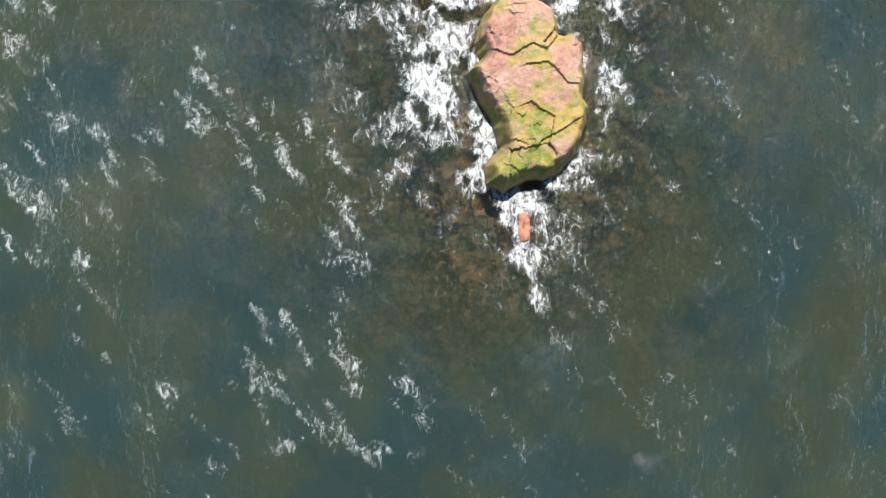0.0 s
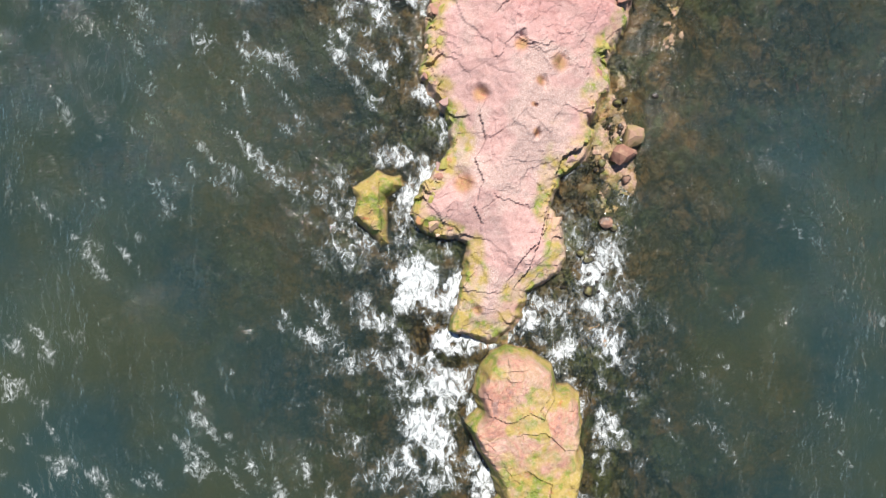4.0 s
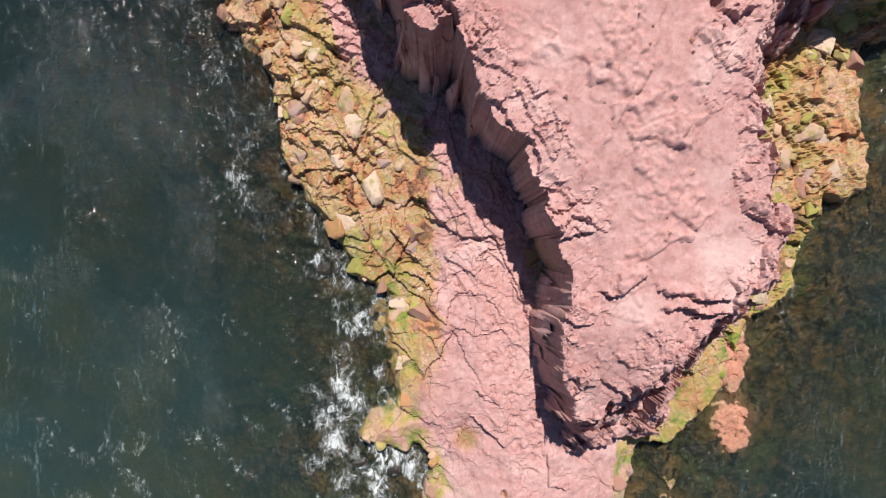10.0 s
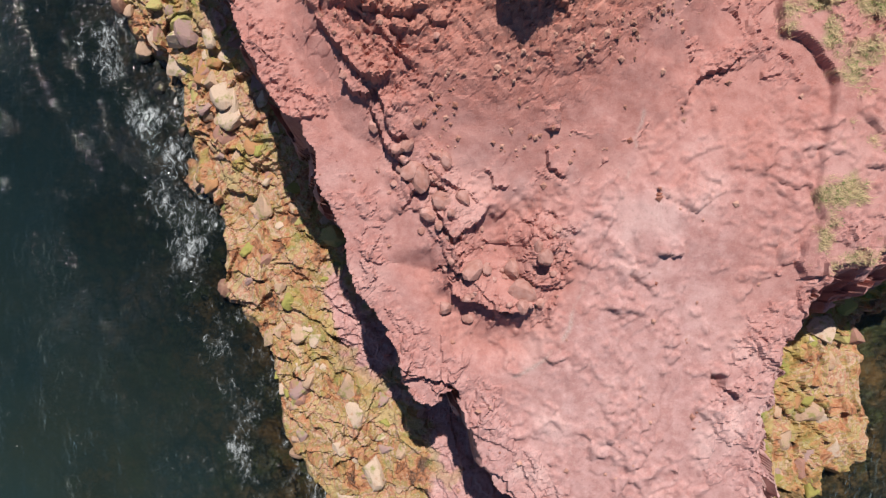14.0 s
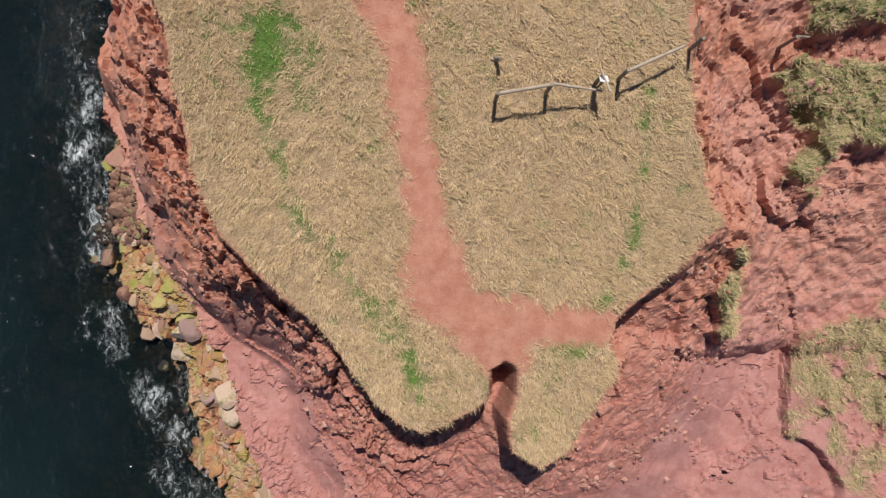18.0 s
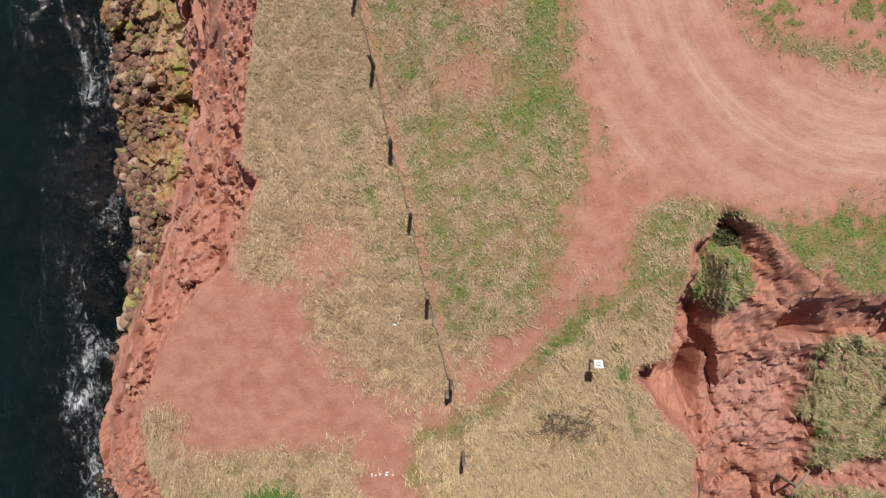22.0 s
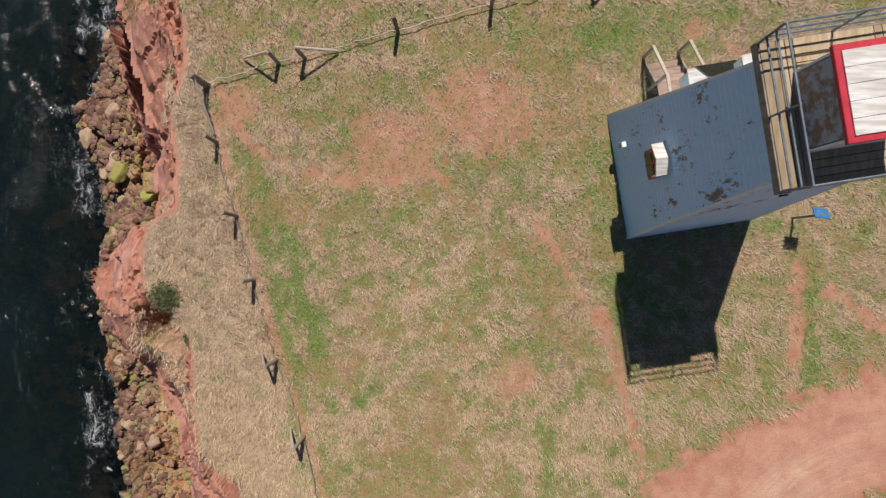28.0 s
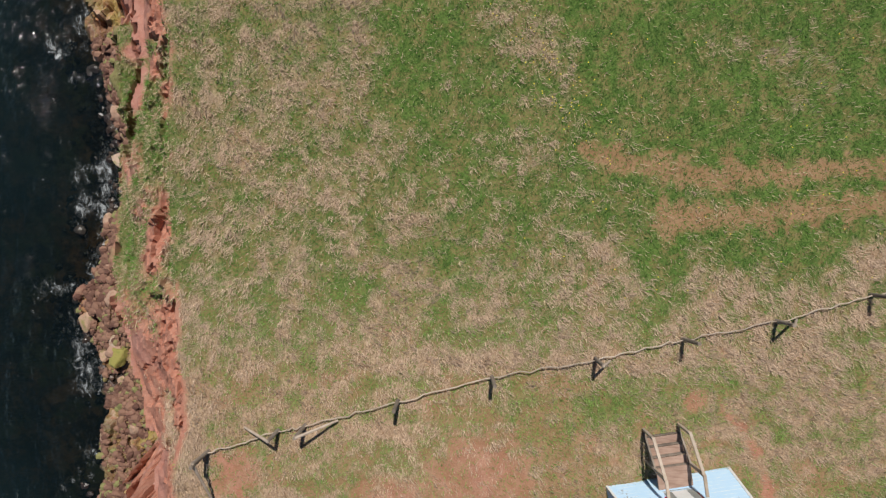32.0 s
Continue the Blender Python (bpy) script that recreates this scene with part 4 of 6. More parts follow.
    for cx, cy in ((17.3, 37.0), (16.9, 41.2), (4.6, 0.9)):
        k = np.exp(-(((X - cx) / 1.7) ** 2 + ((Y - cy) / 2.4) ** 2) ** 2) * (z < 0.5)
        wet, soil, weed = wet * (1 - 0.75 * k), np.maximum(soil, k), weed * (1 - k)
        tide = tide * (1 - k)
    pale = np.maximum(pale, 0.4 * g["ridge"] * upper * step(n3, 0.5, 0.7))
    return (cover, green, dust), (wet, weed, np.clip(soil, 0, 1) * (1 - seam)), (pale, 0.65 * g["cid"] + 0.35 * g["cid2"], tide)


SEAM = pts("1.9,57.7 3.2,58 4.4,58.8 5.3,60 5.9,62 7,64.5 7.6,66.5 8.2,69 8,71")
WEST_LINE = pts(".23,90.3 -.47,92.9 -.97,95.3 -1.57,97.5 -2.07,99.8 -2.57,102 -3.07,103.8 -3.77,106.2 -4.27,108.4 -5.07,110.7 -5.77,113.1 -6.27,115 -6.87,117.2 -7.2,118.9")
ISLAND = pts("8.9,101.3 10.2,100.4 13.2,99.9 30,99.8 30,111.8 13.2,106.6 10.5,105.4 9.6,104.2 8.8,102.2")
gx = np.concatenate([np.arange(-13, 17.6, 0.075), np.arange(17.6, 18, 0.1), spread(18, 26, 0.16, 18.1, 1500)])
gx = np.concatenate([spread(-27, -20, 0.22, -1500, -20.1), np.arange(-20, -13.02, 0.10), gx])
gx = np.unique(np.round(gx, 3))
gy = np.unique(np.round(np.concatenate([spread(-14, 14, 0.22, -900, 13.9), np.arange(14, 82, 0.075), np.arange(82, 134, 0.11), spread(134, 139, 0.2, 134.1, 2200)]), 3))
GX, GY = np.meshgrid(gx, gy)
G = terrain(GX, GY)
ground, _ = sheet("ground", GX, GY, G["z"], smooth=False)
(c1, c2, c3), (r1, r2, r3), (t1, t2, t3) = zones(GX, GY, G)
paint(ground.data, "cover", c1.ravel(), c2.ravel(), c3.ravel())
paint(ground.data, "rock", r1.ravel(), r2.ravel(), r3.ravel())
paint(ground.data, "tone", t1.ravel(), t2.ravel(), t3.ravel())
ground.data.materials.append(GROUND)
ground.data.polygons.foreach_set("use_smooth", ((G["top"] > 0.35) | ((G["rim"] > 2.0) & (G["s"] < 0.02) & (G["ridge"] < 0.2) & (GY < 70)))[:-1, :-1].ravel())
tagged(ground, "red sandstone headland with pink rock ledges, bare red soil and dry grass", "ground", kind="structure")


# ---- the sea ----
# patches of surf: middle, reach across and along, thickness
SURF = ((-0.2, 7.5, 1.2, 2.6, 0.6), (5.6, 0.8, 1.8, 2.6, 1.1), (5.3, -3.6, 0.8, 0.7, 0.7), (8.9, 16.8, 2.0, 4.0, 1.25), (-0.4, 17.2, 1.4, 2.6, 0.6), (-6.2, 22.2, 1.4, 2.6, 0.95), (-4.2, 19.2, 1.6, 1.0, 0.8), (-1.4, 19.0, 0.9, 1.2, 0.7),
        (-5.6, 40.0, 1.2, 3.6, 0.9), (-6.0, 33.5, 0.6, 2.0, 0.6), (-11.0, 30.3, 1.2, 1.3, 0.8), (-11.6, 52.0, 1.3, 3.0, 0.6), (-12.9, 57.5, 1.1, 2.6, 0.8), (-14.6, 63.3, 1.2, 2.6, 0.9), (-16.2, 66.5, 1.2, 2.6, 0.7), (-17.5, 70.5, 0.9, 1.5, 0.6), (-20.2, 81.5, 1.3, 3.2, 0.9),
        (-21.5, 86.0, 1.0, 3.0, 0.6), (-21.5, 92.0, 0.9, 2.6, 0.7), (-20.6, 97.5, 0.6, 2.0, 0.6), (-21.3, 118.5, 0.6, 1.6, 0.7), (-21.0, 112.0, 0.5, 1.5, 0.6), (-20.6, 123.5, 0.6, 2.0, 0.8), (-20.8, 104.0, 0.5, 2.0, 0.6), (-20.0, 128.5, 0.5, 2.6, 0.75), (17.5, 36.0, 1.2, 0.8, 0.5), (20.2, 44.0, 0.7, 1.6, 0.6), (19.5, 29.5, 1.4, 1.6, 0.45), (10.5, 24.0, 1.4, 3.0, 0.4))


def sea():
    xs = np.unique(np.round(spread(-29, 28, 0.22, -2500, 2500), 3))
    ys = np.unique(np.round(spread(-15, 139, 0.22, -2500, 2500), 3))
    X, Y = np.meshgrid(xs, ys)
    d = -inside(X, Y, SHORE)
    isl = -inside(X, Y, ISLET)
    near = np.minimum(d, isl)
    calm = np.clip((30 - np.abs(X)) / 4, 0, 1) * np.clip((Y + 17) / 3, 0, 1)
    swell = 0.10 * (fbm(X * 0.8 + Y * 0.35, Y * 0.45 - X * 0.2, 1.5, 4, 80) - 0.5) + 0.18 * (fbm(X + 0.5 * Y, Y * 0.5 - 0.3 * X, 4.0, 2, 81) - 0.5)
    Z = swell * calm - 0.03
    n, n2 = fbm(X, Y, 1.2, 4, 82), fbm(X, Y, 5, 3, 83)
    west = step(-X + 1.0, 0, 3)
    surf = fbm(X, Y, 2.6, 3, 86)
    foam_glint = 0.36 * np.exp(-np.clip(near, 0, None) / (0.6 + 2.2 * west * n2)) * step(surf + 0.15 * west, 0.42, 0.72)
    foam_glint = foam_glint + (0.45 + 0.2 * (Y < 45)) * np.exp(-((near - 1.8) / 1.6) ** 2) * west * step(n, 0.48, 0.66) * step(surf, 0.4, 0.6)
    for cx, cy, rx, ry, k in SURF:
        foam_glint = foam_glint + (0.55 if cy < 45 else 0.5) * k * np.exp(-(((X - cx) / rx) ** 2 + ((Y - cy) / ry) ** 2)) * (0.55 + 0.9 * n)
    foam_glint = foam_glint + 0.8 * np.exp(-(near_line(X + 0.5 * (n - 0.5), Y, [(1.8, 4.5), (3.4, 2.2), (4.6, -1.0), (5.4, -3.2)]) / 0.3) ** 2)
    foam_glint = foam_glint + 0.42 * np.exp(-((isl - 0.5) / 1.3) ** 2) * step(n, 0.3, 0.6)
    foam_glint = foam_glint + 0.28 * np.exp(-((X + 2.5) / 3.5) ** 2) * np.exp(-((Y - 19) / 9) ** 2) * step(n, 0.42, 0.62)
    silt = np.maximum(1 - step(Y, 24, 72), 0.75 * step(X, 8, 12))
    foam_glint = foam_glint + 0.55 * np.exp(-((X - 9.0) / 1.8) ** 2 - ((Y - 15.5) / 4.5) ** 2) * step(n, 0.35, 0.6)
    race = np.exp(-((X - 1.5) / 9.0) ** 2 - ((Y - 12) / 13.0) ** 2)          # broken water round the islet; its foam also paints in sun glitter
    foam_glint = foam_glint + 0.8 * race * step(n, 0.38, 0.60) * step(isl, -0.5, 0.3)
    # sun glints on the waves, painted as streaks of foam white
    streak = fbm(X * 0.78 + Y * 0.62, (Y * 0.78 - X * 0.62) * 0.35, 0.62, 4, 84)
    foam_glint = foam_glint + 0.62 * step(streak, 0.50, 0.70) * np.maximum(west, 0.55 * (1 - step(Y, 18, 34))) * step(n2, 0.34, 0.6) * (0.2 + 0.8 * (1 - step(Y, 20, 60)))
    clear = 10.0 + 5.0 * step(X, 8, 14) * step(Y, 22, 32)
    murk = 1 - np.exp(-np.clip(near, 0, None) / clear) * 0.9
    murk = np.clip(murk + 0.35 * (n2 - 0.5), 0.08, 0.985)
    keep = ((d > -1.6)[:-1, :-1]) | ((d > -1.6)[1:, 1:])
    ob, used = sheet("sea", X, Y, Z, keep)
    paint(ob.data, "water", foam_glint.ravel()[used], murk.ravel()[used], (silt + 0.8 * race).ravel()[used])
    ob.data.materials.append(WATER)
    return tagged(ob, "green rippled sea with white foam breaking on the rocks", "sea", kind="structure")


sea()


# ---- sea stacks: rocks that stand by themselves in the water ----
def outcrop(name, outline, height, label, seed):
    xs, ys = [p[0] for p in outline], [p[1] for p in outline]
    X, Y = np.meshgrid(np.arange(min(xs) - 0.7, max(xs) + 0.7, 0.07), np.arange(min(ys) - 0.7, max(ys) + 0.7, 0.07))
    wx = X + 0.5 * (fbm(X, Y, 1.2, 3, seed) - 0.5)
    wy = Y + 0.5 * (fbm(X, Y, 1.2, 3, seed + 1) - 0.5)
    d = inside(wx, wy, outline)
    big, mid = facets(wx, wy, 1.9, seed + 2), facets(wx, wy, 0.6, seed + 6)
    Z = -0.9 + (height + 0.9) * step(d, -0.25, 0.75) ** 0.8 + 0.14 * np.clip(d - 0.4, 0, 2.5)
    split = step(fbm(X, Y, 2.0, 2, seed + 14), 0.42, 0.6)
    Z = Z + step(d, 0, 0.6) * (0.20 * (big[0] - 0.5) + 0.15 * big[1] + split * (0.10 * (mid[0] - 0.5) + 0.10 * mid[1]) + 0.45 * ledges(X + 0.9 * (wx - X), Y + 0.9 * (wy - Y), ISLET_SCARPS))
    Z = Z + 0.30 * (fbm(X, Y, 0.7, 5, seed + 9) - 0.5)
    keep = (d > -0.3)[:-1, :-1] & (d > -0.3)[1:, 1:]
    ob, used = sheet(name, X, Y, Z, keep, False)
    zf, df, n = Z.ravel()[used], d.ravel()[used], fbm(X, Y, 1.3, 4, seed + 12).ravel()[used]
    zero = np.zeros(len(used))
    paint(ob.data, "cover", zero, zero, zero)
    south = step(9.6 - Y.ravel()[used] + 3 * (n - 0.5), 0, 2)
    weed = np.clip(step(1.7 + 1.6 * (n - 0.5) - zf, 0, 0.8) + 0.95 * south * step(n, 0.28, 0.48) + 0.8 * step(n, 0.52, 0.62) + step(0.7 - df + (n - 0.5), 0, 0.5), 0, 1)
    paint(ob.data, "rock", step(0.3 - zf, 0, 0.4), weed, zero)
    paint(ob.data, "tone", 0.35 + 0.6 * step(n, 0.4, 0.6), n, 0.55 + zero)
    ob.data.materials.append(GROUND)
    return tagged(ob, label, "rock")


outcrop("rock_islet", ISLET, 1.9, "weathered pink sandstone rock islet with green algae, standing in surf", 300)
outcrop("rock", WEST_ROCK, 0.8, "low rock covered with green algae, washed by white surf", 330)

# ---- things ----
def part(name, bm, material, parent=None, label=""):
    """Links a bmesh as one mesh object under a thing or a part."""
    me = bpy.data.meshes.new(name)
    bm.to_mesh(me)
    bm.free()
    ob = new(name, me)
    if material:
        me.materials.append(material)
    if parent:
        ob.parent = parent
    if label:
        ob["label"] = label
    return ob


def box(sx, sy, sz, m=None, bevel=0.0, bm=None):
    """A box of that size round its middle, moved by m."""
    bm = bm or bmesh.new()
    made = bmesh.ops.create_cube(bm, size=1.0)["verts"]
    bmesh.ops.scale(bm, vec=(sx, sy, sz), verts=made)
    if bevel:
        edges = list({e for v in made for e in v.link_edges})
        bmesh.ops.bevel(bm, geom=edges, offset=bevel, segments=1, affect="EDGES")
        made = bm.verts
    if m is not None:
        bmesh.ops.transform(bm, matrix=m, verts=list(made))
    return bm


def rod(a, b, r1, r2=None, sides=7, bm=None):
    """A round bar from a to b."""
    bm = bm or bmesh.new()
    a, b = Vector(a), Vector(b)
    q = (b - a).to_track_quat("Z", "Y").to_matrix().to_4x4()
    bmesh.ops.create_cone(bm, cap_ends=True, segments=sides, radius1=r1, radius2=r1 if r2 is None else r2, depth=(b - a).length,
                          matrix=Matrix.Translation((a + b) / 2) @ q)
    return bm


def tube(line, r, sides=6):
    """One bent round bar along a line of points."""
    bm, rings = bmesh.new(), []
    for i, p in enumerate(line):
        d = (line[min(i + 1, len(line) - 1)] - line[max(i - 1, 0)]).normalized()
        q = d.to_track_quat("Z", "Y")
        rings.append([bm.verts.new(p + q @ Vector((r * math.cos(6.2832 * k / sides), r * math.sin(6.2832 * k / sides), 0))) for k in range(sides)])
    for a, b in zip(rings, rings[1:]):
        for k in range(sides):
            bm.faces.new((a[k], a[(k + 1) % sides], b[(k + 1) % sides], b[k]))
    bm.faces.new(rings[0][::-1])
    bm.faces.new(rings[-1])
    return bm


def height_at(x, y):
    """Ground height at one place, from the grid."""
    i = int(np.clip(np.searchsorted(gy, y) - 1, 0, len(gy) - 2))
    j = int(np.clip(np.searchsorted(gx, x) - 1, 0, len(gx) - 2))
    v, u = (y - gy[i]) / (gy[i + 1] - gy[i]), (x - gx[j]) / (gx[j + 1] - gx[j])
    q = G["z"][i:i + 2, j:j + 2]
    return float((q[0, 0] * (1 - u) + q[0, 1] * u) * (1 - v) + (q[1, 0] * (1 - u) + q[1, 1] * u) * v)


def plain(name, a, b, rough=0.7, scale=6.0, metal=0.0, bump=0.004, streak=(1, 1, 1), spec=0.4, vary=0.0):
    m = Mat(name)
    n, f = m.noise(scale, 5, 0.6, at=m.where(streak)), m.noise(scale * 9, 3)
    c = m.mix(m.ramp(n, 0.3, 0.7), a, b)
    if vary:
        c = m.mix(m.math("MULTIPLY", m.rnd(), vary), c, tuple(0.45 * v for v in a))
    return m.set(c, rough, m.bump(m.math("ADD", n, m.math("MULTIPLY", f, 0.4)), 0.7, bump), metal, spec)


OLD_WOOD = plain("weathered_wood", (0.20, 0.16, 0.125), (0.34, 0.285, 0.23), 0.85, 5, streak=(1, 1, 0.2), vary=0.5)
PALE_WOOD = plain("bleached_wood", (0.42, 0.33, 0.25), (0.56, 0.46, 0.37), 0.8, 4, vary=0.4)
DECK_WOOD = plain("deck_wood", (0.34, 0.24, 0.14), (0.50, 0.38, 0.25), 0.8, 3, streak=(3, 0.6, 1), vary=0.55)
STEEL = plain("grey_steel", (0.13, 0.155, 0.18), (0.22, 0.25, 0.28), 0.45, 9, metal=0.3)
RED_PAINT = plain("red_paint", (0.42, 0.018, 0.035), (0.52, 0.03, 0.05), 0.5, 5)
BOARD_WHITE = plain("white_board", (0.74, 0.74, 0.72), (0.82, 0.82, 0.8), 0.5, 5)
BOARD_BLUE = plain("blue_board", (0.02, 0.12, 0.30), (0.03, 0.16, 0.38), 0.5, 5)
DARK_PANE = plain("dark_pane", (0.012, 0.012, 0.014), (0.02, 0.02, 0.022), 0.15, 3, bump=0.0)
STAIR_WOOD = plain("stair_wood", (0.30, 0.19, 0.14), (0.46, 0.32, 0.25), 0.8, 4, streak=(0.5, 3, 1), vary=0.4)
GREY_DOOR = plain("grey_door", (0.24, 0.25, 0.23), (0.32, 0.33, 0.31), 0.6, 4)


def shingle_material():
    m = Mat("sky_tinted_shingles")
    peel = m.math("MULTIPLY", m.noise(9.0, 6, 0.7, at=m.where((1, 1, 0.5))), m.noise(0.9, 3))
    # white paint with the blue skylight of the shaded walls mixed into its colour
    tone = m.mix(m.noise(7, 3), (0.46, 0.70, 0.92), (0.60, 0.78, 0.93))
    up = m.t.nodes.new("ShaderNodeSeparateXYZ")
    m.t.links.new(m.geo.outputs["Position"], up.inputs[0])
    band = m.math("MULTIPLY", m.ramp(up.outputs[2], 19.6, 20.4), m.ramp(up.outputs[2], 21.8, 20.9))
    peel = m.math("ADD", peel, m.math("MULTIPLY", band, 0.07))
    # paler lines paint in the bright highlights along the course edges
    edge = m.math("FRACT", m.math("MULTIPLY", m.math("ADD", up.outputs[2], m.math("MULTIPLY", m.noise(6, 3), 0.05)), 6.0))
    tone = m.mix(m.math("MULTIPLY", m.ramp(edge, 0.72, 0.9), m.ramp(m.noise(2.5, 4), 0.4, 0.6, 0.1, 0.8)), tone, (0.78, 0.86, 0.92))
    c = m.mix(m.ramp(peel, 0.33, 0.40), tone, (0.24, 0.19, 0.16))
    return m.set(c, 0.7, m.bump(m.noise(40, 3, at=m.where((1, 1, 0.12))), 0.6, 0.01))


def roof_material():
    m = Mat("white_boards")
    n = m.noise(3, 5, 0.6, at=m.where((0.5, 4, 1)))
    return m.set(m.mix(m.ramp(n, 0.35, 0.7), (0.50, 0.45, 0.40), (0.74, 0.71, 0.67)), 0.75, m.bump(n, 0.5, 0.01))


def stained_sky_material():
    m = Mat("stained_sky_panel")
    n = m.noise(4, 6, 0.65)
    # brown stains; the blue-grey is skylit shade on white, put into the colour
    return m.set(m.mix(m.ramp(n, 0.42, 0.58), (0.22, 0.15, 0.11), (0.34, 0.40, 0.46)), 0.55, m.bump(n, 0.4, 0.006))


SHINGLES, ROOF_BOARDS, STAINED_SKY = shingle_material(), roof_material(), stained_sky_material()


# ---- the lighthouse ----
def lighthouse():
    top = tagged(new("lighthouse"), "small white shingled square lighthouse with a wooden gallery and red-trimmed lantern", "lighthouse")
    top.matrix_world = pose(6.98, 116.38, 16.12, 0, 0, 8.6)
    HALF0, HALF1, TALL = 1.88, 1.06, 7.0

    def half(z):
        return HALF0 + (HALF1 - HALF0) * z / TALL

    # four shingled walls, laid in courses
    courses = 42
    corners = ((0, 1, 2, 3), (5, 4, 7, 6), (1, 0, 4, 5), (3, 2, 6, 7), (0, 3, 7, 4), (2, 1, 5, 6))

    def course(turn, z0, z1, h0, h1, e0, e1, deep):
        """One sloping board of a wall."""
        bm = bmesh.new()
        co = [(-e0, -h0, z0), (e0, -h0, z0), (e1, -h1, z1), (-e1, -h1, z1), (-e0, -h0 + deep, z0), (e0, -h0 + deep, z0), (e1, -h1 + deep, z1), (-e1, -h1 + deep, z1)]
        v = [bm.verts.new(turn @ Vector(c)) for c in co]
        for q in corners:
            bm.faces.new([v[a] for a in q])
        return bm

    for k in range(4):
        turn = pose(0, 0, 0, 0, 0, 90 * k)
        wall = part("shingled_wall", course(turn, -0.3, TALL, half(-0.3) - 0.03, half(TALL) - 0.03, half(-0.3) - 0.06, half(TALL) - 0.06, 0.1), OLD_WOOD, top)
        for i in range(courses):
            z0, z1 = TALL * i / courses - (0.3 if i == 0 else 0), TALL * (i + 1) / courses
            h0, h1 = half(z0) + 0.022, half(z1) + 0.004
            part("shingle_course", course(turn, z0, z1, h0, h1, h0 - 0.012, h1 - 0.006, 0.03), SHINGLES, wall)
    for sx in (-1, 1):
        for sy in (-1, 1):
            part("corner_board", rod((sx * half(-0.2), sy * half(-0.2), -0.3), (sx * (HALF1 + 0.01), sy * (HALF1 + 0.01), TALL), 0.05, 0.04, 4), BOARD_WHITE, top)
    # gallery
    D = 1.31
    deck = part("gallery_frame", box(2 * D, 2 * D, 0.14, pose(0, 0, TALL + 0.05)), OLD_WOOD, top, "grey timber frame under the gallery")
    w = 0.148
    for i in range(4):
        for sx in (-1, 1):
            x = sx * (D - w / 2 - i * w)
            y_len = 2 * D - 0.02
            part("plank", box(w - 0.014, y_len, 0.04, pose(x, 0, TALL + 0.145 + 0.002 * (i % 2)), 0.006), DECK_WOOD, deck)
    inner = D - 4 * w
    for i in range(4):
        for sy in (-1, 1):
            y = sy * (D - w / 2 - i * w)
            part("plank", box(2 * inner - 0.01, w - 0.014, 0.04, pose(0, y, TALL + 0.143 + 0.002 * (i % 2)), 0.006), DECK_WOOD, deck)
    for k in range(4):
        part("fascia", box(2 * D + 0.06, 0.035, 0.2, pose(0, 0, 0, 0, 0, 90 * k) @ pose(0, -D - 0.012, TALL + 0.05), 0.006), OLD_WOOD, deck)
    rail = part("railing", rod((-D, -D, TALL + 0.16), (-D - 0.02, -D - 0.02, TALL + 1.02), 0.026), STEEL, top, "grey steel railing with three bars")
    for sx, sy in ((1, -1), (1, 1), (-1, 1)):
        part("post", rod((sx * D, sy * D, TALL + 0.16), (sx * (D + 0.02), sy * (D + 0.02), TALL + 1.02), 0.026), STEEL, rail)
    for k in range(4):
        m = pose(0, 0, 0, 0, 0, 90 * k)
        for h in (0.32, 0.64, 0.98):
            part("bar", rod(m @ Vector((-D - 0.02, -D - 0.015, TALL + 0.16 + h * 0.88)), m @ Vector((D + 0.02, -D - 0.015, TALL + 0.16 + h * 0.88)), 0.021), STEEL, rail)
        part("post", rod(m @ Vector((0, -D - 0.01, TALL + 0.16)), m @ Vector((0, -D - 0.015, TALL + 1.02)), 0.021), STEEL, rail)
    # lantern house
    L, LH = 0.70, 1.06
    for k in range(4):
        m = pose(0, 0, 0, 0, 0, 90 * k)
        part("lantern_wall", box(2 * L - 0.08 * (k % 2), 0.05, LH, pose(-0.1, 0, 0) @ m @ pose(0, -L + 0.02 * (k % 2), TALL + 0.165 + LH / 2), 0.006), STAINED_SKY if k % 2 else BOARD_WHITE, top,
             "brown-stained lantern wall with blue-grey skylit shade in its colour" if k % 2 else "white lantern wall")
    win = part("window", box(0.72, 0.05, 0.52, pose(-0.1, L + 0.012, TALL + 0.75), 0.008), BOARD_WHITE, top)
    part("pane", box(0.58, 0.02, 0.38, pose(-0.1, L + 0.04, TALL + 0.75)), DARK_PANE, win)
    rz = TALL + 0.165 + LH
    roof = part("lantern_roof", box(2 * L + 0.16, 2 * L + 0.16, 0.09, pose(-0.1, 0, rz + 0.045), 0.01), RED_PAINT, top, "red painted roof edge")
    for i in range(5):
        y = -L + 0.03 + (2 * L - 0.06) * (i + 0.5) / 5
        part("roof_board", box(2 * L - 0.03, (2 * L - 0.06) / 5 - 0.006, 0.03, pose(-0.085, y, rz + 0.104 + 0.002 * (i % 2)), 0.004), ROOF_BOARDS, roof)

    # openings on the walls: name, side, middle along the wall, foot, size
    def opening(name, k, x, z, wide, high, pane):
        lean = math.degrees(math.atan((HALF0 - HALF1) / TALL))
        m = pose(0, 0, 0, 0, 0, 90 * k) @ pose(x, -half(z + high / 2) - 0.03, z + high / 2)
        o = part(name, box(wide + 0.14, 0.10, high + 0.12, m, 0.01), RED_PAINT, top, "red painted frame")
        part("pane" if pane is DARK_PANE else "leaf", box(wide, 0.03, high, m @ pose(0, -0.06, 0)), pane, o, "" if pane is DARK_PANE else "grey panelled door leaf")
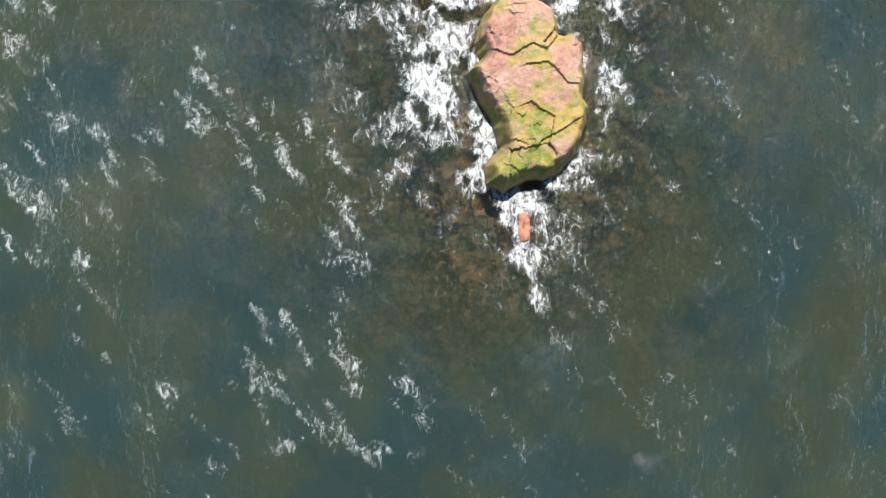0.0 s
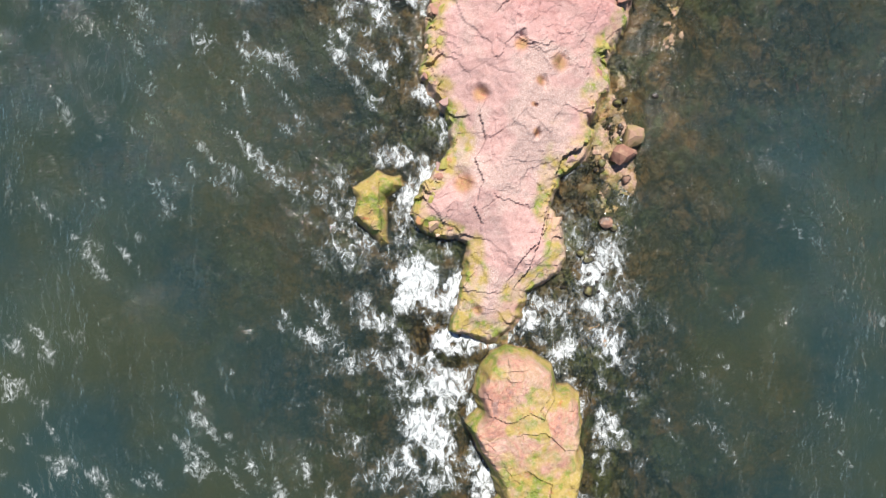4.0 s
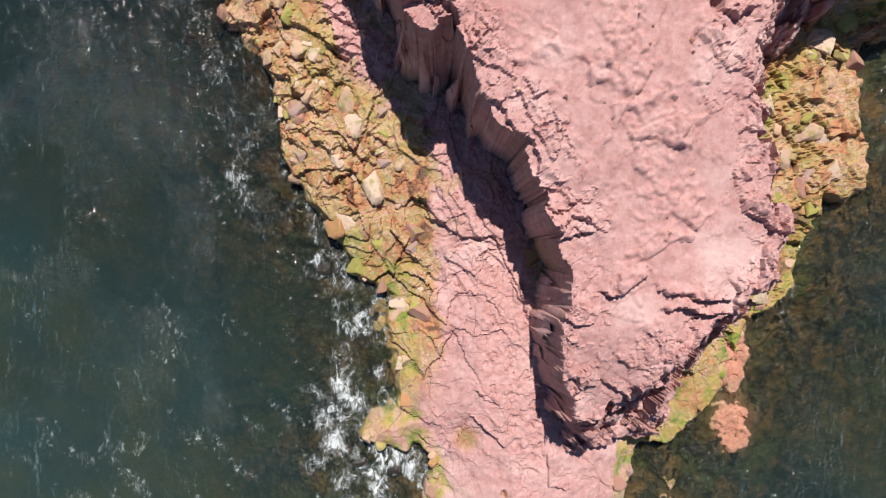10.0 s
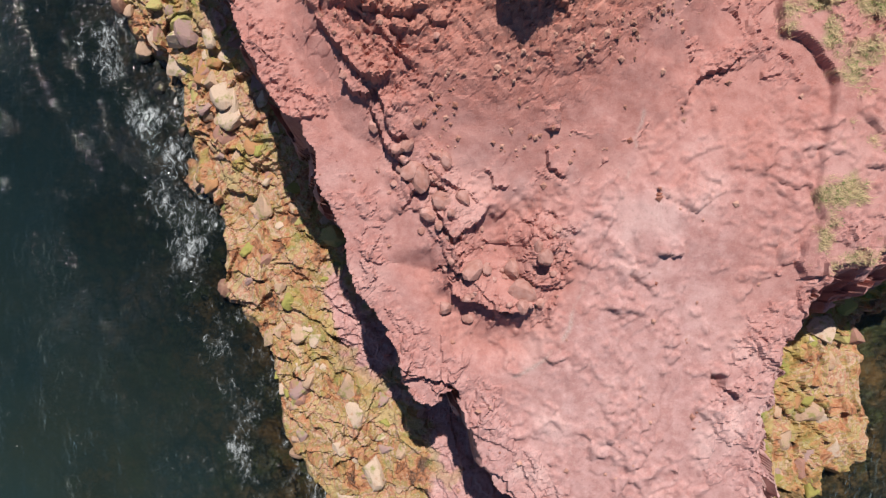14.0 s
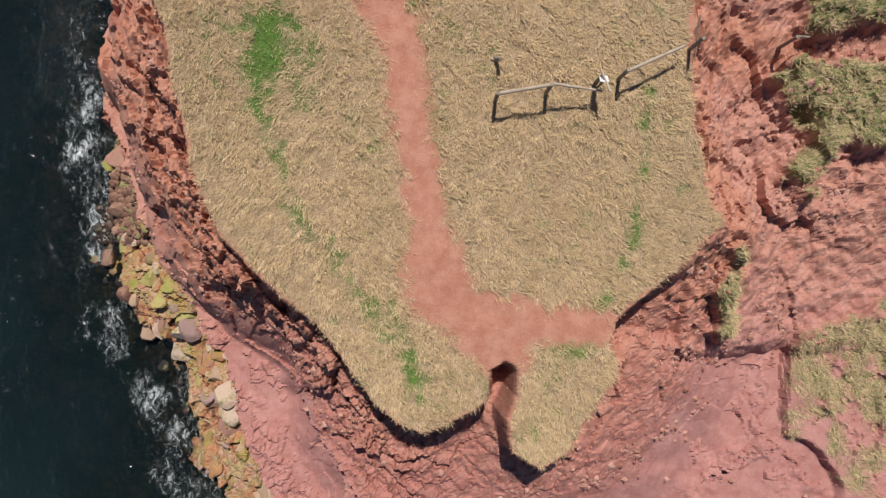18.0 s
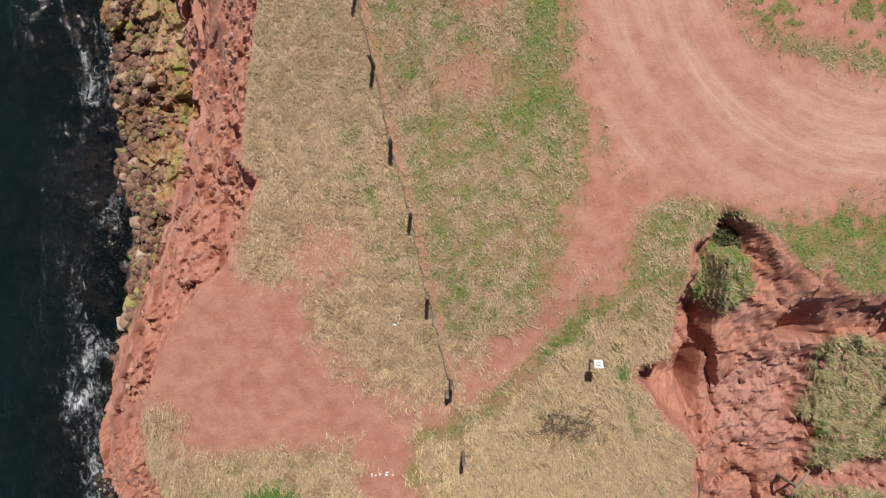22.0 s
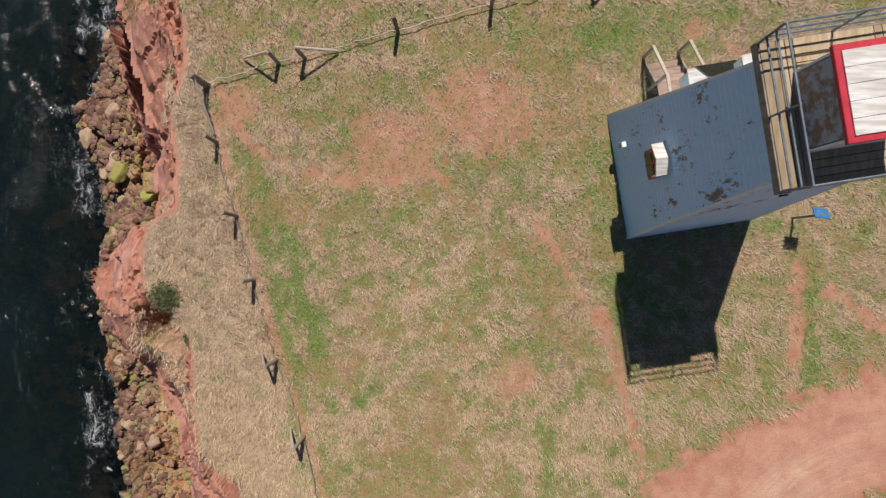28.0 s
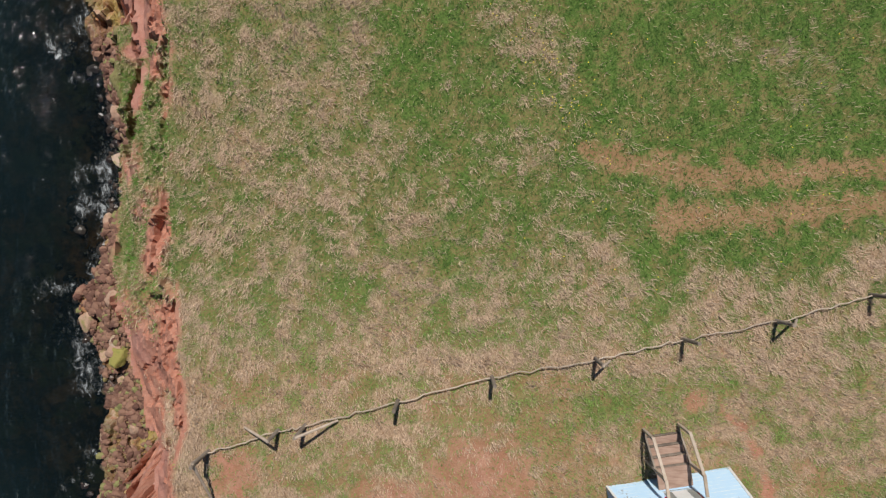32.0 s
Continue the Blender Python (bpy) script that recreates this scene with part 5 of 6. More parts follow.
        if pane is DARK_PANE:
            part("glazing_bar", box(0.03, 0.03, high, m @ pose(0, -0.072, 0)), RED_PAINT, o)
            part("glazing_bar", box(wide, 0.03, 0.03, m @ pose(0, -0.076, 0)), RED_PAINT, o)
        else:
            for zz in (-0.25, 0.25):
                part("panel", box(wide * 0.5, 0.02, high * 0.3, m @ pose(0, -0.082, zz * high), 0.006), BOARD_WHITE, o)
        # a gabled hood over it
        out = 0.3 if pane is DARK_PANE else 0.45
        wide = wide if pane is DARK_PANE else wide * 1.05
        m = m if pane is DARK_PANE else m @ pose(0, 0, 0.25)
        for sx in (-1, 1):
            part("hood_slope", box(wide * 0.72, out, 0.05, m @ pose(sx * (wide * 0.31), -out / 2 + 0.02, high / 2 + 0.22, 0, sx * 24, 0), 0.008), ROOF_BOARDS, o, "weathered white shingled gable hood")
            part("hood_side", box(0.05, out - 0.06, high * 0.35, m @ pose(sx * (wide * 0.58), -out / 2 + 0.04, high / 2 - high * 0.1)), BOARD_WHITE, o)

    opening("door", 2, 0.0, 0.72, 0.85, 1.75, GREY_DOOR)
    opening("window", 2, 0.2, 4.35, 0.62, 0.85, DARK_PANE)
    opening("window", 3, 0.0, 2.05, 0.62, 0.95, DARK_PANE)
    vent = part("vent_box", box(0.2, 0.16, 0.26, pose(-half(1.05) - 0.07, 0.78, 1.05), 0.015), BOARD_WHITE, top)
    part("vent_cover", box(0.02, 0.12, 0.2, pose(-half(1.05) - 0.175, 0.78, 1.04)), STEEL, vent)
    panel = part("solar_panel", box(1.42, 0.70, 0.035, pose(-0.2, half(4.2) + 0.30, 4.22, -52, 0, 0), 0.006), STEEL, top, "black solar panel on brackets")
    for i in range(6):
        part("cell", box(0.222, 0.66, 0.01, pose(-0.2, half(4.2) + 0.30, 4.22, -52, 0, 0) @ pose(-0.585 + 0.234 * i, 0, 0.022)), DARK_PANE, panel)
    for sx in (-0.4, 0.4):
        part("bracket", rod((-0.2 + sx, half(4.1) - 0.02, 4.05), (-0.2 + sx, half(4.1) + 0.28, 4.2), 0.018), STEEL, panel)
    # an added dark box, standing in for the blue sign's shadow on the ground
    added_box = part("added_dark_box", box(0.24, 0.3, 0.2, pose(-D + 0.25, -D + 0.1, TALL - 0.25), 0.02), STEEL, top)
    part("added_box_face", rod((-D + 0.25, -D - 0.06, TALL - 0.25), (-D + 0.25, -D - 0.09, TALL - 0.25), 0.08, sides=12), DARK_PANE, added_box)

    # steps up to the door
    st = part("stairs", box(1.0, 0.62, 0.05, pose(0, half(0.7) + 0.33, 0.70), 0.008), STAIR_WOOD, top, "brown weathered wooden stairs with handrails")
    for i in range(4):
        y, z = half(0.7) + 0.75 + 0.25 * i, 0.54 - 0.165 * i
        part("tread", box(1.0, 0.24, 0.045, pose(0, y, z), 0.008), STAIR_WOOD, st)
        part("riser", box(0.98, 0.025, 0.15, pose(0, y + 0.125 - 0.25 + 0.02, z + 0.075)), OLD_WOOD, st)
    y0, y1 = half(0.7) + 0.1, half(0.7) + 1.62
    for sx in (-1, 1):
        part("stringer", box(0.05, 1.3, 0.2, pose(sx * 0.52, half(0.7) + 1.15, 0.28, -33.4, 0, 0)), OLD_WOOD, st)
        for yy, zb, zt in ((y0 + 0.54, -0.2, 1.55), (y1, -0.2, 0.92)):
            part("baluster", box(0.08, 0.08, zt - zb, pose(sx * 0.53, yy, (zt + zb) / 2), 0.008), PALE_WOOD, st)
        part("handrail", box(0.09, 1.22, 0.05, pose(sx * 0.53, (y0 + 0.54 + y1) / 2, 1.26, -29.5, 0, 0), 0.008), PALE_WOOD, st)
        part("handrail", box(0.09, 0.62, 0.05, pose(sx * 0.53, y0 + 0.26, 1.56), 0.008), PALE_WOOD, st)
    return top


lighthouse()


# ---- fences ----
def post_part(parent, x, y, tall, lean=(0, 0), r=0.065, mat=None):
    z = height_at(x, y)
    bm = rod((x, y, z - 0.25), (x + lean[0], y + lean[1], z + tall), r, r * 0.88, 9)
    return part("post", bm, mat or OLD_WOOD, parent), Vector((x + lean[0], y + lean[1], z + tall))


def old_fence(label, places, rng, rails, rope):
    fence = tagged(new("fence"), label, "fence", "old fences on the headland")
    fence.location = (0, 0, 0)
    tops = []
    for x, y in places:
        tall = 1.05 + rng.uniform(-0.08, 0.1)
        tops.append(post_part(fence, x, y, tall, (rng.uniform(-0.06, 0.06), rng.uniform(-0.06, 0.06)))[1])
    # the slack rope has sunk into the grass between the posts
    for (ax, ay), (bx, by) in zip(places, places[1:]):
        line = []
        for k in range(12):
            t = k / 11
            j = 0.05 if 0 < k < 11 else 0.0
            x, y = ax + (bx - ax) * t + rng.uniform(-j, j), ay + (by - ay) * t + rng.uniform(-j, j)
            line.append(Vector((x, y, height_at(x, y) + 0.16 + rng.uniform(0, 0.03))))
        part("rope", tube(line, rope), PALE_WOOD if rope > 0.015 else OLD_WOOD, fence)
    for i, (dx, dy) in rails:
        a = tops[i]
        part("rail", rod(a, (a.x + dx, a.y + dy, height_at(a.x + dx, a.y + dy) + 0.12), 0.045, 0.035), PALE_WOOD, fence)
    return fence


frng = random.Random(5)
WEST_POSTS = pts(".23,90.3 -.47,92.9 -.97,95.3 -1.57,97.5 -2.07,99.8 -2.57,102 -3.07,103.8 -3.77,106.2 -4.27,108.4 -5.07,110.7 -5.77,113.1 -6.27,115 -6.87,117.2 -7.2,118.9")
NORTH_POSTS = pts("-7.1,118.95 -5,119.6 -4.2,119.75 -1.4,120.5 1.4,121.25 4.5,121.8 7.1,122.4 9.9,122.95 12.7,123.75 15.4,124.3")
old_fence("leaning weathered grey wooden fence posts in long grass", WEST_POSTS, frng, ((8, (-0.35, 0.3)), (9, (-0.4, 0.25))), 0.012)
old_fence("old grey wooden post fence with sunken rope across the field", NORTH_POSTS, frng, ((1, (-0.95, 0.12)), (2, (1.05, 0.22)), (0, (0.25, -1.5)), (5, (0.45, -0.05)), (7, (0.6, 0.05))), 0.019)


def rail_fence():
    fence = tagged(new("fence"), "broken wooden post and rail fence with fallen rails in dry grass", "fence", "old fences on the headland")
    tops = [post_part(fence, x, y, 1.0, mat=OLD_WOOD)[1] for x, y in pts("1.62,84.2 3.2,84.45 4.68,84.7 5.42,84.85 7.6,85.75 .6,88.05")]
    post_part(fence, 1.55, 85.65, 0.55, (0.2, -0.35))

    def rail(a, b, r=0.05):
        part("rail", rod(a, b, r, r * 0.8, 8), PALE_WOOD, fence)

    rail(tops[0] + Vector((0, 0, -0.08)), tops[1] + Vector((0.05, 0, -0.05)), 0.06)
    rail(tops[1] + Vector((0, 0.05, -0.1)), tops[2] + Vector((0.1, -0.35, -0.45)), 0.045)
    rail(tops[3] + Vector((0, 0, -0.2)), tops[4] + Vector((-0.4, -0.1, -0.35)), 0.055)
    a = tops[2]
    rail(Vector((a.x - 0.05, a.y + 0.12, a.z)), Vector((a.x + 0.22, a.y - 0.5, a.z - 0.02)), 0.04)
    return fence


rail_fence()
post = tagged(new("post"), "short wooden post with a broken orange-brown top beside the path", "post")
post_part(post, 0.12, 89.95, 0.6)
stick = tagged(part("pole", rod((8.05, 86.9, height_at(8.05, 86.9) + 0.25), (8.0, 85.6, height_at(8.0, 85.6) + 0.1), 0.03, 0.025), OLD_WOOD), "thin grey pole lying over the gully bank", "pole")
far_post = tagged(new("fence"), "grey post with a fallen rail on the grass bank", "fence", "old fences on the headland")
_, tip = post_part(far_post, 11.55, 86.5, 1.1)
part("rail", rod(tip, (12.4, 86.75, height_at(12.4, 86.75) + 0.5), 0.04), OLD_WOOD, far_post)


# ---- signs ----
def sign(x, y, tall, wide, high, board, label, yaw=0.0):
    s = tagged(new("sign"), label, "sign")
    z = height_at(x, y)
    s.matrix_world = pose(x, y, z, 0, 0, yaw)
    part("post", box(0.06, 0.06, tall + 0.3, pose(0, 0, (tall - 0.3) / 2), 0.006), OLD_WOOD, s)
    b = part("board", box(wide, 0.03, high, pose(0, 0.05, tall - 0.05, 58, 0, 0), 0.006), board, s)
    for i in range(3):
        part("text_bar", box(wide * (0.7 - 0.12 * i), 0.004, 0.022, pose(0, 0.05, tall - 0.05, 58, 0, 0) @ pose(-0.05 * wide, 0.017, high * (0.24 - 0.22 * i))), STEEL, b)
    return s


sign(4.45, 90.95, 1.0, 0.25, 0.25, BOARD_WHITE, "small white notice board on a thin post in dry grass")
sign(4.72, 84.55, 1.0, 0.25, 0.25, BOARD_WHITE, "small white notice fixed to the broken fence")
sign(10.4, 114.85, 1.35, 0.42, 0.34, BOARD_BLUE, "blue sign on a post beside the footpath", -8)


# ---- boulders ----
def boulder_material():
    m = Mat("boulder_stone")
    r = m.rnd()
    n = m.noise(3.5, 5, 0.6)
    dry = m.mix(m.ramp(r, 0.1, 0.9), (0.22, 0.11, 0.078), (0.42, 0.28, 0.20))
    dry = m.mix(m.ramp(n, 0.45, 0.7), dry, (0.30, 0.18, 0.12))
    z = m.t.nodes.new("ShaderNodeSeparateXYZ")
    m.t.links.new(m.geo.outputs["Position"], z.inputs[0])
    z = z.outputs[2]
    weed = m.math("MULTIPLY", m.ramp(m.math("ADD", z, m.math("MULTIPLY", n, -0.8)), 0.5, -0.1), m.ramp(r, 0.35, 0.6))
    c = m.mix(weed, dry, m.mix(n, (0.12, 0.13, 0.03), (0.26, 0.23, 0.07)))
    wet = m.ramp(m.math("ADD", z, m.math("MULTIPLY", n, 0.4)), 0.62, 0.3)
    c = m.mix(wet, c, (0.03, 0.025, 0.02))
    return m.set(c, m.ramp(wet, 0, 1, 0.85, 0.3), m.bump(m.math("ADD", n, m.math("MULTIPLY", m.noise(25, 4), 0.3)), 0.8, 0.04))


BOULDER = boulder_material()


def boulder_mesh(seed, sub=2, cut=(0.55, 0.85)):
    rng = random.Random(seed)
    bm = bmesh.new()
    bmesh.ops.create_icosphere(bm, subdivisions=sub, radius=1.0)
    planes = []
    for _ in range(9):
        n = Vector((rng.gauss(0, 1), rng.gauss(0, 1), rng.gauss(0, 0.8))).normalized()
        planes.append((n, rng.uniform(*cut)))
    for v in bm.verts:
        p = v.co.copy()
        for n, d in planes:
            over = p.dot(n) - d
            if over > 0:
                p -= 0.9 * over * n
        p *= 1 + 0.1 * noise.noise(p * 2.2 + Vector((seed, 0, 0)))
        v.co = p
    me = bpy.data.meshes.new("boulder")
    bm.to_mesh(me)
    bm.free()
    me.materials.append(BOULDER)
    return me


BOULDERS = [boulder_mesh(i) for i in range(12)]
brng = random.Random(9)


def boulder(x, y, size, label, group="", sink=0.35, flat=0.7, z=None):
    ob = new("boulder", brng.choice(BOULDERS))
    z = max(height_at(x, y), -0.45) if z is None else z
    ob.matrix_world = Matrix.LocRotScale((x, y, z + size * flat * (1 - 2 * sink) * 0.8), Euler((brng.uniform(-0.3, 0.3), brng.uniform(-0.3, 0.3), brng.uniform(0, 6.28))),
                                         (size * brng.uniform(0.8, 1.25), size * brng.uniform(0.75, 1.05), size * flat))
    return tagged(ob, label, "boulder", group)


def shelf_material():
    m = Mat("shelf_stone")
    ramp = m.t.nodes.new("ShaderNodeValToRGB")
    ramp.color_ramp.interpolation = "CONSTANT"
    tones = ((0.0, (0.44, 0.29, 0.20)), (0.22, (0.50, 0.37, 0.28)), (0.40, (0.30, 0.27, 0.07)), (0.55, (0.40, 0.20, 0.09)), (0.68, (0.33, 0.17, 0.13)), (0.80, (0.36, 0.30, 0.11)), (0.90, (0.33, 0.21, 0.19)))
    el = ramp.color_ramp.elements
    el[0].position, el[0].color = 0.0, (*tones[0][1], 1)
    el[1].position, el[1].color = tones[1][0], (*tones[1][1], 1)
    for p, c in tones[2:]:
        el.new(p).color = (*c, 1)
    m.t.links.new(m.rnd(), ramp.inputs[0])
    n, f = m.noise(2.2, 5, 0.65), m.noise(18, 5, 0.7)
    c = m.mix(m.ramp(n, 0.52, 0.66, 0, 0.75), ramp.outputs[0], (0.20, 0.21, 0.04))
    c = m.mix(m.ramp(n, 0.42, 0.30, 0, 0.6), c, (0.36, 0.16, 0.07))
    c = m.mix(m.ramp(f, 0.52, 0.72, 0, 0.5), c, (0.13, 0.08, 0.05))
    return m.set(c, 0.85, m.bump(m.math("ADD", n, m.math("MULTIPLY", f, 0.35)), 0.8, 0.06))


SHELF_STONE = shelf_material()
SLABS = [boulder_mesh(80 + i, 3, (0.38, 0.68)) for i in range(10)]
for me in SLABS:
    me.materials.clear()
    me.materials.append(SHELF_STONE)


def shelf_block(x, y, size, label, group="blocks on the tide shelf", sink=0.30):
    ob = new("rock", brng.choice(SLABS))
    flat = brng.uniform(0.4, 0.7)
    ob.matrix_world = Matrix.LocRotScale((x, y, height_at(x, y) + size * flat * (0.15 - sink)), Euler((brng.uniform(-0.2, 0.2), brng.uniform(-0.2, 0.2), brng.gauss(1.2, 0.6))),
                                         (size * brng.uniform(0.95, 1.2), size * brng.uniform(0.8, 1.0), size * flat))
    return tagged(ob, label, "rock", group)


boulder(11.0, 26.3, 0.85, "large pale sandstone boulder on the wet rubble")
boulder(10.4, 25.2, 0.9, "large pale sandstone boulder leaning beside its neighbour")
boulder(-4.6, 35.0, 0.62, "round rock with green algae standing in surf")
boulder(-2.6, 34.5, 0.6, "low orange and green rock at the water's edge")
boulder(-6.7, 46.3, 0.75, "green algae covered boulder beside the tide pool")
boulder(9.6, 21.3, 0.55, "dark rounded rock awash in shallow water")
for _ in range(26):
    y = brng.uniform(16.5, 29.5)
    boulder(float(np.interp(y, [16, 20, 25, 30], [6.9, 7.8, 9.4, 10.6])) + brng.uniform(-0.3, 2.2), y, brng.choice((0.14, 0.18, 0.22, 0.28, 0.36)), "rust-brown boulder on the wet ledge beside the spit", "boulders beside the spit", z=-0.02)
placed, tries = 0, 0
SHORE_LINE = SHORE_W + SHORE_NW
while placed < 210 and tries < 6000:
    tries += 1
    y = brng.uniform(84, 136) if placed < 165 else brng.uniform(46, 84)
    row = np.array(SHORE_LINE)
    xs = float(np.interp(y, row[24:, 1], row[24:, 0]))
    xf = float(np.interp(y, np.array(FOOT_W)[:, 1], np.array(FOOT_W)[:, 0]))
    x = brng.triangular(xs - 2.0, xf - (0.5 if y > 92 else -0.2), xs + 0.4) if placed < 165 else xs + brng.uniform(-1.4, 1.0)
    size = brng.choice((0.16, 0.2, 0.25, 0.3, 0.36, 0.45, 0.6))
    z = height_at(x, y)
    if z > 2.2:
        continue
    wet = x < xs + 0.2
    if not wet and brng.random() < 0.45:
        shelf_block(x, y, size * 1.3, "tan and green stained block on the shore below the cliff", "boulders along the shore", -0.1)
        placed += 1
        continue
    boulder(x, y, size, "dark wet boulder at the water's edge" if wet else "rounded red-brown shore boulder below the cliff", "boulders along the shore")
    placed += 1


placed, tries = 0, 0
while placed < 170 and tries < 20000:
    tries += 1
    y = brng.uniform(43, 92)
    x = brng.uniform(-19, 24)
    i, j = int(np.clip(np.searchsorted(gy, y), 0, len(gy) - 1)), int(np.clip(np.searchsorted(gx, x), 0, len(gx) - 1))
    z = G["z"][i, j]
    if t3[i, j] < 0.5 or z < 0.35 or z > 2.9 or G["foot"][i, j] > -0.3:
        continue
    size = brng.choice((0.3, 0.36, 0.45, 0.55, 0.7, 0.95))
    shelf_block(x, y, size, "tan and rust sandstone block with yellow-green algae on the tide shelf")
    placed += 1
placed = 0
while placed < 46:
    y = brng.uniform(20, 46)
    west = brng.random() < 0.75
    row = np.array(SHORE_W if west else SHORE_E)
    x = float(np.interp(y, row[8:, 1], row[8:, 0])) + (1 if west else -1) * brng.uniform(-0.1, 1.2)
    if not 0.3 < height_at(x, y) < 2.6:
        continue
    shelf_block(x, y, brng.choice((0.2, 0.28, 0.36, 0.5)), "rounded rock with yellow-green algae at the edge of the spit", "rocks along the spit")
    placed += 1


RED_STONE = plain("red_sandstone", (0.36, 0.165, 0.13), (0.50, 0.29, 0.255), 0.9, 3.5, bump=0.05, vary=0.35)
FALLEN = [boulder_mesh(40 + i) for i in range(6)]
for me in FALLEN:
    me.materials.clear()
    me.materials.append(RED_STONE)
for i in range(64):
    k = brng.uniform(0, len(RIDGE) - 1.001)
    a, b = RIDGE[int(k)], RIDGE[int(k) + 1]
    x, y = a[0] + (b[0] - a[0]) * (k % 1) + brng.gauss(0, 0.9), a[1] + (b[1] - a[1]) * (k % 1) + brng.gauss(0, 0.7)
    size = brng.choice((0.1, 0.12, 0.16, 0.2, 0.26, 0.34, 0.5))
    ob = new("boulder", brng.choice(FALLEN))
    ob.matrix_world = Matrix.LocRotScale((x, y, height_at(x, y) + 0.15 * size), Euler((brng.uniform(-0.5, 0.5), brng.uniform(-0.5, 0.5), brng.uniform(0, 6.28))), (size * brng.uniform(0.9, 1.4), size, size * 0.75))
    tagged(ob, "fallen pink sandstone block on the broken ridge", "boulder", "fallen blocks on the plateau")


# ---- rubble: loose angular stones ----
def rubble():
    rng = np.random.default_rng(4)
    n = 40000
    x, y = rng.uniform(-15, 15, n), rng.uniform(36, 112, n)
    g = terrain(x, y)
    dens = 0.035 + 0.9 * step(g["s"], 0.05, 0.4) * (1 - step(g["s"], 0.9, 1))
    dens = np.maximum(dens, 0.95 * (x > 7.6) * (y > 75) * (y < 95))
    dens = dens * (g["top"] < -0.1) * (g["z"] > 0.6) * step(fbm(x, y, 1.4, 3, 90), 0.42, 0.62)
    ok = rng.random(n) < dens
    x, y, z = x[ok], y[ok], g["z"][ok]
    n = len(x)
    size = 0.03 + 0.13 * rng.random(n) ** 3.0
    unit = np.array([(1, 0, 0), (-1, 0, 0), (0, 1, 0), (0, -1, 0), (0, 0, 1), (0, 0, -1)], float)
    tri = np.array([(0, 2, 4), (2, 1, 4), (1, 3, 4), (3, 0, 4), (2, 0, 5), (1, 2, 5), (3, 1, 5), (0, 3, 5)])
    a = rng.uniform(0, 6.28, n)
    p = unit[None] * (1 + 0.5 * (rng.random((n, 6, 1)) - 0.5)) + 0.35 * (rng.random((n, 6, 3)) - 0.5)
    p[:, :, 2] *= 0.7
    ca, sa = np.cos(a)[:, None], np.sin(a)[:, None]
    q = np.stack([p[:, :, 0] * ca - p[:, :, 1] * sa, p[:, :, 0] * sa + p[:, :, 1] * ca, p[:, :, 2]], -1) * size[:, None, None]
    q += np.stack([x, y, z + 0.25 * size], -1)[:, None]
    me = bpy.data.meshes.new("rubble")
    fill(me, q.reshape(-1, 3), (tri[None] + 6 * np.arange(n)[:, None, None]).reshape(-1, 3))
    me.polygons.foreach_set("use_smooth", np.zeros(len(me.polygons), bool))
    m = Mat("rubble_stone")
    r = m.geo.outputs["Random Per Island"]
    me.materials.append(m.set(m.mix(r, (0.26, 0.10, 0.07), (0.48, 0.27, 0.21)), 0.9, m.bump(m.noise(20, 4), 0.6, 0.02)))
    return tagged(new("rubble", me), "loose angular red sandstone fragments on the slopes", "rubble", kind="stuff")


rubble()


